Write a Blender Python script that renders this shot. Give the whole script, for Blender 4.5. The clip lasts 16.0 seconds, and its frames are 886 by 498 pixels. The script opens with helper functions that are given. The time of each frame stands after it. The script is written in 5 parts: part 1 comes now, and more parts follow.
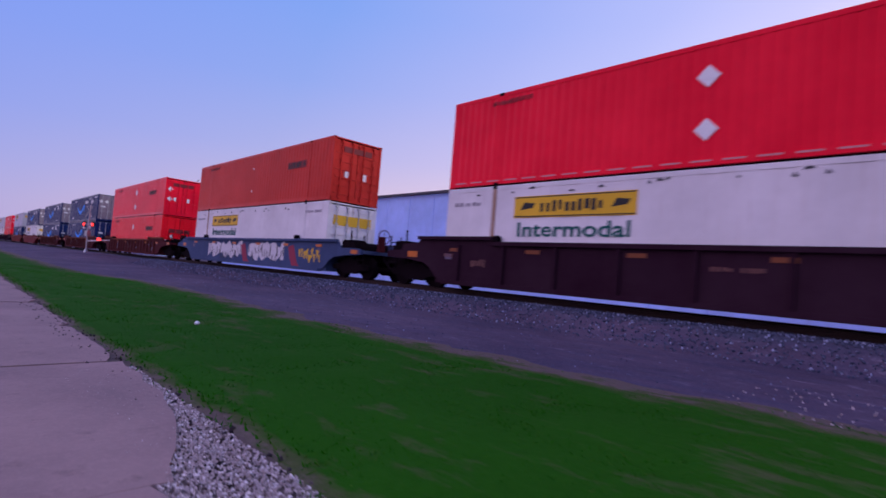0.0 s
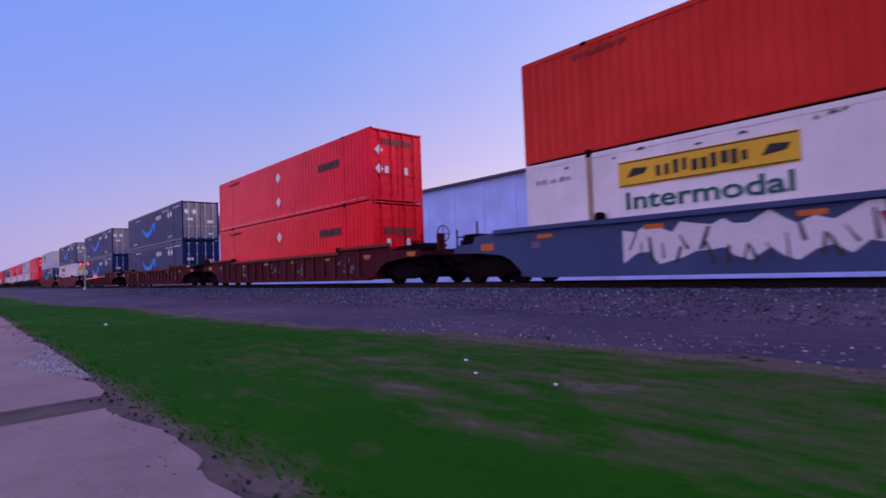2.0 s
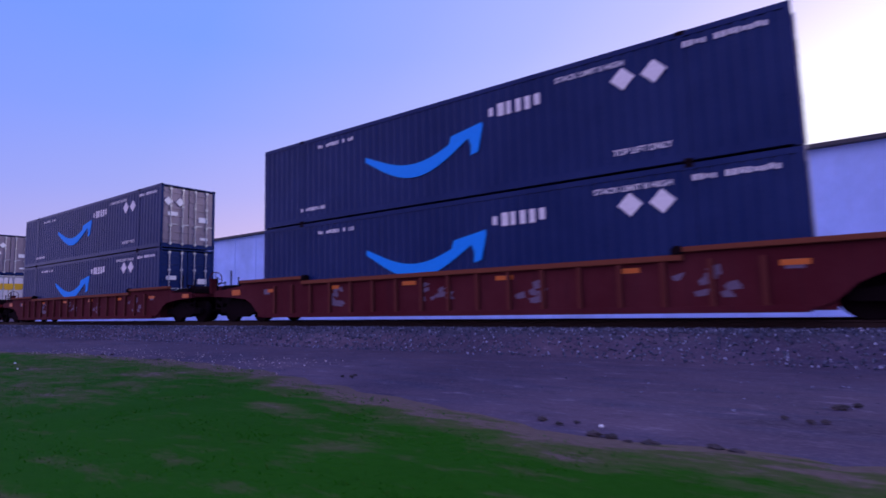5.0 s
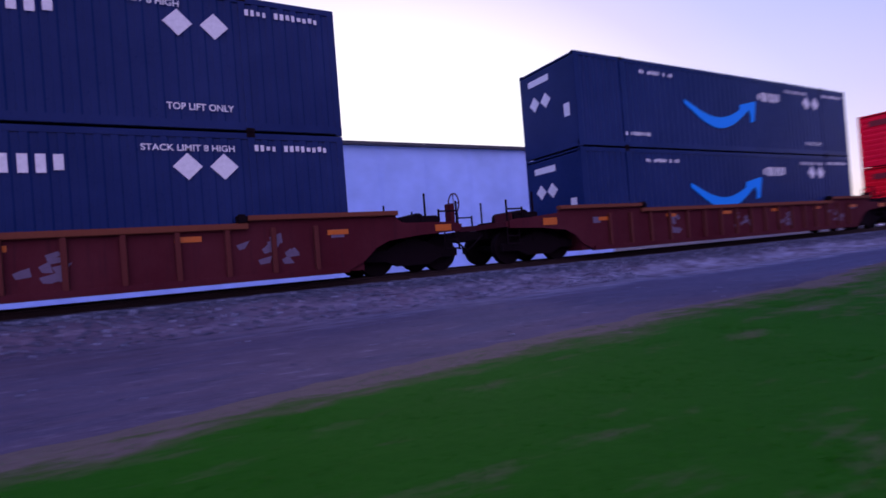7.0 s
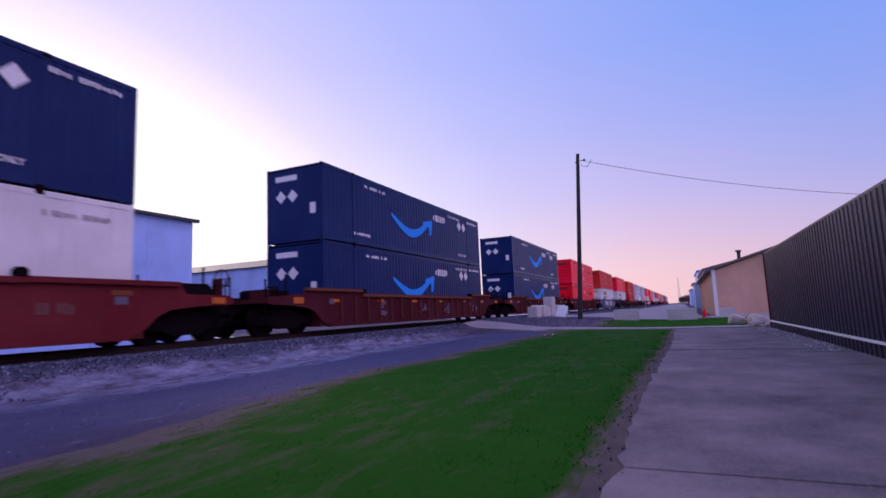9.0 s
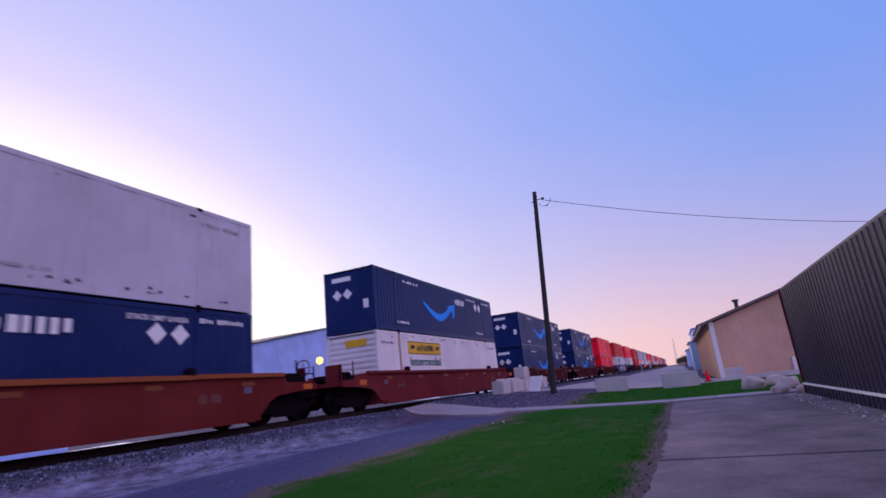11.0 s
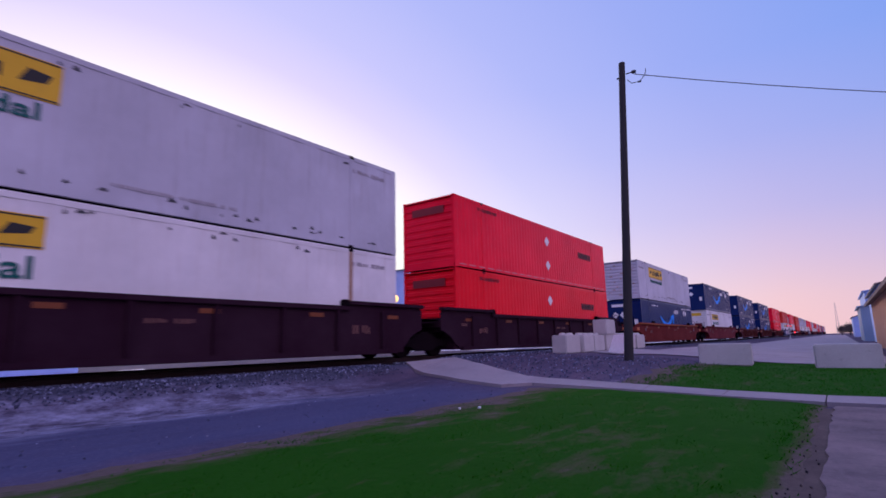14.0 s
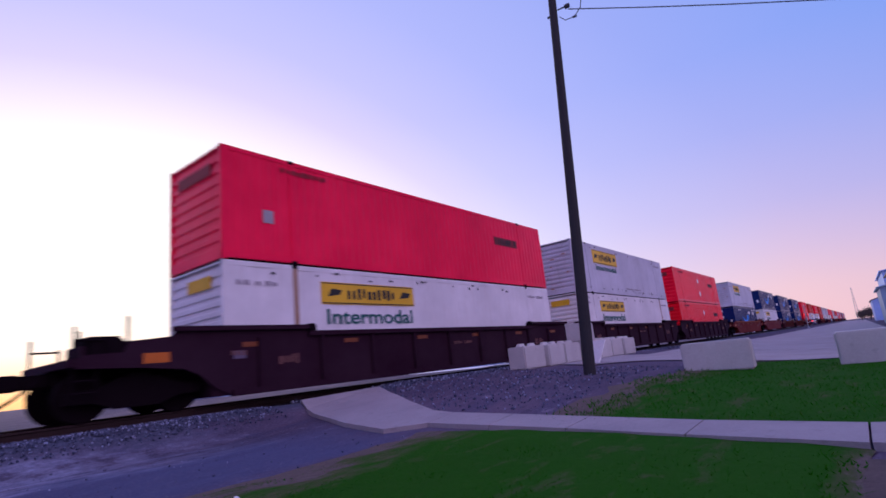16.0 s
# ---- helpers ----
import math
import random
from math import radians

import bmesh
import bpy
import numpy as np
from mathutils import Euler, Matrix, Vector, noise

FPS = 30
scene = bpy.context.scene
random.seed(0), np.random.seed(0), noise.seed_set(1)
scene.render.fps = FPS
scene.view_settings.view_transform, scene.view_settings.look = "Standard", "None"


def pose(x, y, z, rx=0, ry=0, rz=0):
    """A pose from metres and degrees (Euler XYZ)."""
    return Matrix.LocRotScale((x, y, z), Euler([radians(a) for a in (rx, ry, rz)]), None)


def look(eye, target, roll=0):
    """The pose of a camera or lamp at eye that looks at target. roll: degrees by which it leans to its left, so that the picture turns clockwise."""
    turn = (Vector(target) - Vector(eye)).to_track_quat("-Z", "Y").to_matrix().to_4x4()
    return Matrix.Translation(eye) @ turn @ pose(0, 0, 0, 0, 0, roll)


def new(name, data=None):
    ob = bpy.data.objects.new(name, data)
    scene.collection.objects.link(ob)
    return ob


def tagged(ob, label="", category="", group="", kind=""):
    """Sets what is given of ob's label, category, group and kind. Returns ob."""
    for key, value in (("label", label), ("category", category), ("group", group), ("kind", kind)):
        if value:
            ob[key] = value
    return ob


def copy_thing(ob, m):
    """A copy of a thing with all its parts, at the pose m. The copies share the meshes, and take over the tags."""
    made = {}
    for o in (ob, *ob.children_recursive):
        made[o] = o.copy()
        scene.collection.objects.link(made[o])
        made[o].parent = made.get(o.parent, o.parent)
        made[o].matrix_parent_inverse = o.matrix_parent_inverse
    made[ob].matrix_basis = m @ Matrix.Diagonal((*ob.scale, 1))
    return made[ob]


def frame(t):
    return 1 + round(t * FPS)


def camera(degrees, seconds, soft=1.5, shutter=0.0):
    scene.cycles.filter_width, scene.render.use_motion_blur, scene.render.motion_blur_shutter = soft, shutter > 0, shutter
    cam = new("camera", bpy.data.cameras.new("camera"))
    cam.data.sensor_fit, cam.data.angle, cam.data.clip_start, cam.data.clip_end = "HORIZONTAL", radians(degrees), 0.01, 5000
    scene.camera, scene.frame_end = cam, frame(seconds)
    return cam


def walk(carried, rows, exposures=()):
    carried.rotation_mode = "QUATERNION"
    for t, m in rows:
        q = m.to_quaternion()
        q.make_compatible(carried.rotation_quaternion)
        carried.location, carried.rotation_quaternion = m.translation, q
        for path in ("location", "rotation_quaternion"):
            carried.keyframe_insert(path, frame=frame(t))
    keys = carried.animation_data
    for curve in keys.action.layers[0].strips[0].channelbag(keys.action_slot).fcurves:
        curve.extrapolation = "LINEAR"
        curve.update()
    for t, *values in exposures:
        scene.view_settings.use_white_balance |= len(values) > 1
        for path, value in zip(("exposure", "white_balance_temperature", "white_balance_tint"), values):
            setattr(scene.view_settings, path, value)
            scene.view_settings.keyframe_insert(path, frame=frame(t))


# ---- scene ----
cam = camera(80.4, 16.0, soft=1.6, shutter=0.25)
# seconds, eye x y z, yaw, pitch, roll
PATH = [
    (0.0, 0.00, 0.00, 1.114, 45.96, 2.73, -4.59),
    (0.2, 0.74, -0.01, 1.113, 46.75, 2.82, -2.85),
    (0.5, 1.82, 0.00, 1.111, 46.54, 2.91, -2.34),
    (0.7, 2.51, 0.05, 1.107, 46.88, 3.03, -1.71),
    (1.0, 3.53, 0.14, 1.102, 47.35, 3.12, -0.94),
    (1.5, 5.30, 0.19, 1.132, 49.07, 3.35, 2.44),
    (2.0, 7.06, 0.28, 1.111, 47.31, 2.26, 2.18),
    (2.2, 7.72, 0.33, 1.102, 46.21, 2.39, 2.23),
    (2.5, 8.70, 0.38, 1.091, 44.42, 3.13, 2.22),
    (2.7, 9.36, 0.43, 1.085, 43.71, 3.56, 1.23),
    (3.0, 10.43, 0.50, 1.076, 42.32, 4.85, 1.13),
    (3.5, 12.26, 0.55, 1.081, 39.06, 5.55, 0.88),
    (4.0, 13.96, 0.50, 1.121, 36.94, 4.56, 0.54),
    (4.2, 14.67, 0.41, 1.134, 36.83, 4.31, 1.59),
    (4.5, 15.73, 0.29, 1.156, 35.45, 4.65, 1.89),
    (5.0, 17.57, 0.26, 1.138, 34.72, 5.90, 1.51),
    (5.2, 18.27, 0.37, 1.122, 35.66, 4.73, 0.78),
    (7.3, 25.31, 0.53, 1.077, -45.14, -0.13, 1.11),
    (7.5, 26.01, 0.49, 1.091, -55.28, 2.54, -0.39),
    (8.0, 27.66, 0.55, 1.107, -60.94, 4.51, -0.92),
    (8.2, 28.29, 0.55, 1.097, -62.56, 4.19, -0.11),
    (10.3, 35.14, 0.47, 1.125, -66.94, 12.62, 5.89),
    (10.5, 35.75, 0.44, 1.125, -66.79, 13.25, 5.80),
    (11.0, 37.16, 0.47, 1.127, -66.00, 15.02, 5.96),
    (11.5, 38.56, 0.55, 1.118, -64.92, 16.50, 8.15),
    (12.0, 39.96, 0.59, 1.108, -62.39, 15.73, 7.51),
    (12.5, 41.26, 0.62, 1.100, -56.60, 14.52, 5.08),
    (13.0, 42.63, 0.67, 1.090, -52.67, 12.30, 1.42),
    (13.2, 43.16, 0.64, 1.087, -51.64, 12.02, 1.29),
    (13.5, 43.94, 0.57, 1.081, -51.93, 10.98, 0.44),
    (14.0, 45.17, 0.66, 1.086, -53.07, 10.15, 1.39),
    (14.5, 46.44, 0.70, 1.099, -53.66, 11.14, 2.42),
    (15.0, 47.58, 0.72, 1.114, -54.40, 11.92, 4.23),
    (15.5, 48.71, 0.78, 1.069, -52.70, 12.59, 5.34),
    (16.0, 49.84, 0.84, 1.018, -51.40, 12.31, 6.04),]
walk(cam, [(t, pose(x, y, z, 90 + pitch, roll, yaw)) for t, x, y, z, yaw, pitch, roll in PATH],
     [(0.0, 0.08, 6600, 4), (1.5, 0.05, 6550, 7), (3.0, 0.05, 6450, 17), (4.0, 0.03, 6200, 22), (4.5, 0.0, 5750, 18), (5.0, 0.0, 5750, 17), (7.5, 0.05, 6000, 15),
      (8.2, 0.06, 6250, 14), (10.5, 0.02, 6550, 6), (12.0, 0.02, 6550, 6), (14.0, 0.0, 6450, 8), (16.0, 0.0, 6300, 11)])

# ---- world and light: dusk, the sun just down behind the train ----
SUN_AZ = 20.0            # degrees from +y towards +x
world = bpy.data.worlds.new("dusk_sky")
scene.world = world
world.use_nodes = True
wt = world.node_tree


def world_node(kind, operation=""):
    n = wt.nodes.new(kind)
    if operation:
        n.operation = operation
    return n


def world_ramp(source, stops):
    r = wt.nodes.new("ShaderNodeValToRGB")
    wt.links.new(source, r.inputs[0])
    el = r.color_ramp.elements
    while len(el) < len(stops):
        el.new(0.5)
    for e, (p, c) in zip(el, stops):
        e.position, e.color = p, (*c, 1)
    return r.outputs[0]


def towards(az, el):
    """How far a way through the sky points towards a place in it, from 0 (away) to 1."""
    a, e = radians(az), radians(el)
    dot = world_node("ShaderNodeVectorMath", "DOT_PRODUCT")
    wt.links.new(sky_way, dot.inputs[0])
    dot.inputs[1].default_value = (math.sin(a) * math.cos(e), math.cos(a) * math.cos(e), math.sin(e))
    half = world_node("ShaderNodeMath", "MULTIPLY_ADD")
    wt.links.new(dot.outputs["Value"], half.inputs[0])
    half.inputs[1].default_value = half.inputs[2].default_value = 0.5
    return half.outputs[0]


def world_mix(factor, a, b, blend="MIX"):
    n = wt.nodes.new("ShaderNodeMix")
    n.data_type, n.blend_type, n.clamp_result = "RGBA", blend, False
    if isinstance(factor, float):
        n.inputs[0].default_value = factor
    else:
        wt.links.new(factor, n.inputs[0])
    wt.links.new(a, n.inputs[6])
    wt.links.new(b, n.inputs[7])
    return n.outputs[2]


sky_way = wt.nodes.new("ShaderNodeTexCoord").outputs["Generated"]
# twilight: white over the set sun, violet-blue around it, rose belt opposite
# the unseen rose belt is raised far above natural, to brighten near sides
dome = world_ramp(towards(SUN_AZ, -20), [
    (0.0, (1.02, 0.76, 1.36)), (0.17, (0.84, 0.67, 1.32)), (0.30, (0.19, 0.30, 0.88)), (0.5, (0.215, 0.345, 0.87)), (0.64, (0.335, 0.405, 0.90)),
    (0.725, (0.44, 0.475, 0.94)), (0.785, (0.58, 0.56, 0.97)), (0.82, (0.75, 0.66, 0.98)), (0.842, (0.95, 0.83, 1.0)), (0.862, (1.06, 1.02, 1.06)), (1.0, (1.08, 1.08, 1.08))])
rim = world_ramp(towards(SUN_AZ, 0), [
    (0.0, (0.75, 0.58, 0.85)), (0.35, (0.47, 0.38, 0.66)), (0.55, (0.78, 0.50, 0.58)), (0.7, (0.98, 0.61, 0.60)), (0.80, (1.0, 0.74, 0.76)), (0.87, (1.04, 0.97, 0.97)), (1.0, (1.0, 0.97, 0.93))])
low = world_ramp(towards(0, 90), [(0.0, (0.9,) * 3), (0.5, (0.9,) * 3), (0.53, (0.78,) * 3), (0.56, (0.55,) * 3), (0.6, (0.3,) * 3), (0.66, (0.1,) * 3), (0.72, (0.0,) * 3)])
twilight = world_mix(low, dome, rim)
ember = world_mix(1.0, world_ramp(towards(0, 90), [(0.0, (1, 1, 1)), (0.504, (1, 1, 1)), (0.54, (0, 0, 0))]),
                  world_ramp(towards(SUN_AZ, 0), [(0.75, (0, 0, 0)), (0.97, (1, 1, 1))]), "MULTIPLY")
warm = wt.nodes.new("ShaderNodeRGB")
warm.outputs[0].default_value = (1.0, 0.70, 0.36, 1)
twilight = world_mix(ember, twilight, warm.outputs[0])
sky = wt.nodes.new("ShaderNodeTexSky")
sky.sky_type = "NISHITA"
sky.sun_disc = False
sky.sun_elevation = radians(1.0)
sky.sun_rotation = radians(SUN_AZ)
twilight = world_mix(0.03, twilight, sky.outputs[0], "ADD")
background = wt.nodes["Background"]
background.inputs["Strength"].default_value = 1.0
wt.links.new(twilight, background.inputs["Color"])
sun_data = bpy.data.lights.new("sun", "SUN")
sun_data.energy, sun_data.angle, sun_data.color = 1.5, radians(30), (1.0, 0.76, 0.72)
sun = new("sun", sun_data)
sun.matrix_world = look((0, 0, 0), (-math.sin(radians(SUN_AZ + 12)), -math.cos(radians(SUN_AZ + 12)), -0.24))

# ---- numbers of the plan ----
RAIL_Z, TRACK_Y = 0.63, 13.37
SPEED = 17.0
EDGE_Y = 1.1             # kerbless edge between concrete path and lawn


def smooth(v, a, b):
    u = min(1.0, max(0.0, (v - a) / (b - a)))
    return u * u * (3 - 2 * u)


def ground_z(x, y):
    """Height of the open ground: flat, with a low rise towards the crossing."""
    rise = smooth(x, 55, 61) * (0.12 + 0.36 * smooth(y, 1.5, 7.0)) * (1 - smooth(y, 24, 40)) * (1 - 0.5 * smooth(x, 75, 110))
    return rise + 0.03 * noise.noise((x * 0.35, y * 0.35, 2.0)) * smooth(abs(y - 3), 2, 6)


# ---- materials ----
def material(name, rough=0.7, metal=0.0, spec=0.5):
    m = bpy.data.materials.new(name)
    m.use_nodes = True
    b = m.node_tree.nodes["Principled BSDF"]
    b.inputs["Roughness"].default_value = rough
    b.inputs["Metallic"].default_value = metal
    b.inputs["Specular IOR Level"].default_value = spec
    return m, m.node_tree, b


def node(tree, kind, **values):
    n = tree.nodes.new(kind)
    for key, value in values.items():
        n.inputs[key].default_value = value
    return n


def ramp(tree, source, stops):
    r = tree.nodes.new("ShaderNodeValToRGB")
    tree.links.new(source, r.inputs[0])
    el = r.color_ramp.elements
    while len(el) < len(stops):
        el.new(0.5)
    for e, (p, c) in zip(el, stops):
        e.position, e.color = p, (*c, 1) if len(c) == 3 else c
    return r.outputs[0]


def mix(tree, factor, a, b, blend="MIX"):
    n = tree.nodes.new("ShaderNodeMix")
    n.data_type, n.blend_type = "RGBA", blend
    for socket, value in ((n.inputs[0], factor), (n.inputs[6], a), (n.inputs[7], b)):
        if isinstance(value, (int, float)):
            socket.default_value = value
        elif isinstance(value, tuple):
            socket.default_value = (*value, 1)
        else:
            tree.links.new(value, socket)
    return n.outputs[2]


def coords(tree, scale=(1, 1, 1), world_space=True):
    n = tree.nodes.new("ShaderNodeMapping")
    n.inputs["Scale"].default_value = scale
    if world_space:
        g = tree.nodes.new("ShaderNodeNewGeometry")
        tree.links.new(g.outputs["Position"], n.inputs[0])
    else:
        g = tree.nodes.new("ShaderNodeTexCoord")
        tree.links.new(g.outputs["Object"], n.inputs[0])
    return n.outputs[0]


def noise_of(tree, vector, scale, detail=4.0, rough=0.6):
    n = node(tree, "ShaderNodeTexNoise", Scale=scale, Detail=detail, Roughness=rough)
    tree.links.new(vector, n.inputs["Vector"])
    return n.outputs["Fac"]


def bump(tree, b, height, strength, distance):
    n = node(tree, "ShaderNodeBump", Strength=strength, Distance=distance)
    tree.links.new(height, n.inputs["Height"])
    tree.links.new(n.outputs[0], b.inputs["Normal"])


def paint(name, base, dirt=(0.12, 0.09, 0.07), amount=0.5, rough=0.45, streak=True, metal=0.0, spec=0.22, graze=0.0):
    """Painted steel: broad fading, fine grime and vertical streaks."""
    m, t, b = material(name, rough, metal, spec)
    c = coords(t, world_space=False)
    broad = noise_of(t, c, 0.5, 5)
    fine = noise_of(t, c, 14, 5, 0.7)
    cs = coords(t, (5.0, 5.0, 0.35), world_space=False)
    streaks = noise_of(t, cs, 1.6, 5, 0.65)
    pale = tuple(min(1, v * 1.12 + 0.01) for v in base)
    dull = tuple(v * 0.86 for v in base)
    col = mix(t, ramp(t, broad, [(0.3, (0, 0, 0)), (0.7, (1, 1, 1))]), dull, pale)
    if streak:
        col = mix(t, ramp(t, streaks, [(0.55, (0, 0, 0)), (0.78, (amount * 0.6,) * 3)]), col, dirt)
    col = mix(t, ramp(t, fine, [(0.62, (0, 0, 0)), (0.8, (amount * 0.5,) * 3)]), col, dirt)
    t.links.new(col, b.inputs["Base Color"])
    r = ramp(t, fine, [(0.3, (rough - 0.08,) * 3), (0.8, (min(1, rough + 0.25),) * 3)])
    t.links.new(r, b.inputs["Roughness"])
    if graze:
        w = node(t, "ShaderNodeLayerWeight", Blend=0.5)
        t.links.new(ramp(t, w.outputs["Facing"], [(0.45, (spec,) * 3), (0.95, (graze,) * 3)]), b.inputs["Specular IOR Level"])
    bump(t, b, fine, 0.12, 0.004)
    return m


def plain(name, base, rough=0.6, metal=0.0, grain=18.0, spec=0.3):
    m, t, b = material(name, rough, metal, spec)
    c = coords(t, world_space=False)
    f = noise_of(t, c, grain, 4)
    lo, hi = tuple(v * 0.75 for v in base), tuple(min(1, v * 1.2) for v in base)
    t.links.new(mix(t, f, lo, hi), b.inputs["Base Color"])
    bump(t, b, f, 0.15, 0.004)
    return m


def glow(name, colour, strength):
    m, t, b = material(name)
    b.inputs["Base Color"].default_value = (*colour, 1)
    b.inputs["Emission Color"].default_value = (*colour, 1)
    b.inputs["Emission Strength"].default_value = strength
    return m


def window(t, source, a, b, c, d):
    """1 between b and c, falling to 0 at a and d."""
    up, down = t.nodes.new("ShaderNodeMapRange"), t.nodes.new("ShaderNodeMapRange")
    for n, lo, hi in ((up, a, b), (down, d, c)):
        n.inputs["From Min"].default_value, n.inputs["From Max"].default_value = lo, hi
        t.links.new(source, n.inputs["Value"])
    return times(t, up.outputs[0], down.outputs[0])


def times(t, a, b, operation="MULTIPLY"):
    n = t.nodes.new("ShaderNodeMath")
    n.operation = operation
    for socket, value in ((n.inputs[0], a), (n.inputs[1], b)):
        if isinstance(value, (int, float)):
            socket.default_value = value
        else:
            t.links.new(value, socket)
    return n.outputs[0]


def make_ground():
    """Dirt with gravel; a worn dark lane and a pale crushed strip beside the grey ballast."""
    m, t, b = material("gravel_dirt", 0.95, 0.0, 0.12)
    c = coords(t)
    broad = noise_of(t, c, 0.22, 6)
    mid = noise_of(t, coords(t, (0.45, 2.2, 1)), 0.9, 6, 0.7)
    fine = noise_of(t, c, 26, 5, 0.75)
    v = node(t, "ShaderNodeTexVoronoi", Scale=22.0)
    t.links.new(c, v.inputs["Vector"])
    split = t.nodes.new("ShaderNodeSeparateXYZ")
    t.links.new(c, split.inputs[0])
    wander = times(t, times(t, noise_of(t, coords(t, (0.35, 0.8, 1)), 1.0, 6, 0.65), 0.5, "SUBTRACT"), 2.4)
    across = times(t, split.outputs[1], wander, "ADD")
    col = mix(t, ramp(t, broad, [(0.35, (0, 0, 0)), (0.65, (1, 1, 1))]), (0.060, 0.045, 0.078), (0.120, 0.086, 0.126))
    col = mix(t, ramp(t, mid, [(0.45, (0, 0, 0)), (0.7, (0.7,) * 3)]), col, (0.055, 0.054, 0.105))
    clods = noise_of(t, coords(t, (1.1, 2.4, 1)), 1.3, 7, 0.75)
    col = mix(t, ramp(t, clods, [(0.54, (0, 0, 0)), (0.68, (0.75,) * 3)]), col, (0.036, 0.030, 0.050))
    col = mix(t, ramp(t, clods, [(0.30, (0.7,) * 3), (0.43, (0, 0, 0))]), col, (0.24, 0.195, 0.255))
    lane = times(t, window(t, across, 6.0, 6.8, 9.3, 9.9), window(t, split.outputs[0], 26, 40, 55, 57))
    col = mix(t, times(t, lane, 0.85), col, mix(t, mid, (0.040, 0.046, 0.102), (0.096, 0.104, 0.196)))
    strip = times(t, window(t, across, 9.0, 9.6, 11.0, 11.6), window(t, split.outputs[0], 22, 40, 52, 56))
    strip = times(t, strip, ramp(t, clods, [(0.38, (0.62,) * 3), (0.60, (0.05,) * 3)]))
    col = mix(t, strip, col, (0.38, 0.40, 0.56))
    bed = window(t, across, 11.0, 11.5, 16.2, 16.8)
    col = mix(t, bed, col, mix(t, fine, (0.036, 0.038, 0.066), (0.10, 0.106, 0.155)))
    col = mix(t, ramp(t, fine, [(0.52, (0, 0, 0)), (0.74, (0.6,) * 3)]), col, (0.215, 0.19, 0.25))
    t.links.new(col, b.inputs["Base Color"])
    bump(t, b, mix(t, 0.5, fine, v.outputs["Distance"]), 0.5, 0.02)
    return m


def make_stone(name, dark, pale):
    m, t, b = material(name, 0.95, 0.0, 0.25)
    g = t.nodes.new("ShaderNodeNewGeometry")
    t.links.new(ramp(t, g.outputs["Random Per Island"], [(0.0, dark), (0.80, tuple(0.72 * p + 0.28 * q for p, q in zip(dark, pale))), (0.88, tuple(0.4 * p + 0.6 * q for p, q in zip(dark, pale))), (1.0, pale)]), b.inputs["Base Color"])
    return m


def make_blade():
    m, t, b = material("grass_blade")
    g = t.nodes.new("ShaderNodeNewGeometry")
    col = ramp(t, g.outputs["Random Per Island"], [(0.0, (0.013, 0.115, 0.003)), (0.88, (0.024, 0.160, 0.005)), (1.0, (0.085, 0.145, 0.03))])
    d, tr, ms = t.nodes.new("ShaderNodeBsdfDiffuse"), t.nodes.new("ShaderNodeBsdfTranslucent"), t.nodes.new("ShaderNodeMixShader")
    t.links.new(col, d.inputs[0])
    t.links.new(col, tr.inputs[0])
    t.links.new(d.outputs[0], ms.inputs[1])
    t.links.new(tr.outputs[0], ms.inputs[2])
    t.links.new(ms.outputs[0], t.nodes["Material Output"].inputs["Surface"])
    return m


def make_concrete(name, a, d, scale=1.0):
    m, t, b = material(name, 0.9, 0.0, 0.2)
    c = coords(t)
    broad = noise_of(t, c, 0.6 * scale, 6, 0.65)
    fine = noise_of(t, c, 30, 5, 0.7)
    spots = noise_of(t, c, 4.5 * scale, 5, 0.7)
    col = mix(t, ramp(t, broad, [(0.3, (0, 0, 0)), (0.7, (1, 1, 1))]), d, a)
    col = mix(t, ramp(t, spots, [(0.58, (0, 0, 0)), (0.75, (0.55,) * 3)]), col, tuple(v * 0.55 for v in d))
    col = mix(t, ramp(t, fine, [(0.45, (0, 0, 0)), (0.75, (0.35,) * 3)]), col, tuple(min(1, v * 1.25) for v in a))
    t.links.new(col, b.inputs["Base Color"])
    bump(t, b, fine, 0.25, 0.006)
    return m


def mottle(t, c):
    """Where the grass has gone dry: drawn-out soft flecks, thicker where the turf thins."""
    flecks = noise_of(t, coords(t, (1.3, 3.2, 1)), 1.0, 7, 0.68)
    large = noise_of(t, coords(t, (0.25, 0.5, 1)), 1.0, 3)
    n = t.nodes.new("ShaderNodeAttribute")
    n.attribute_name = "turf"
    thin = times(t, times(t, 1.0, n.outputs["Fac"], "SUBTRACT"), 0.30)
    amount = times(t, times(t, times(t, flecks, 0.65), times(t, large, 0.35), "ADD"), thin, "ADD")
    return amount


def make_grass(name):
    m, t, b = material(name, 0.95, 0.0, 0.06)
    c = coords(t)
    broad = noise_of(t, c, 0.35, 5)
    fine = noise_of(t, c, 12, 6, 0.75)
    col = mix(t, broad, (0.009, 0.064, 0.002), (0.016, 0.102, 0.003))
    col = mix(t, ramp(t, fine, [(0.4, (0, 0, 0)), (0.75, (0.6,) * 3)]), col, (0.020, 0.108, 0.005))
    dry = mottle(t, c)
    col = mix(t, ramp(t, dry, [(0.535, (0, 0, 0)), (0.65, (0.75,) * 3)]), col, mix(t, fine, (0.045, 0.055, 0.018), (0.125, 0.115, 0.062)))
    col = mix(t, ramp(t, dry, [(0.665, (0, 0, 0)), (0.73, (1, 1, 1))]), col, mix(t, fine, (0.066, 0.047, 0.042), (0.20, 0.155, 0.135)))
    t.links.new(col, b.inputs["Base Color"])
    bump(t, b, fine, 0.6, 0.03)
    return m


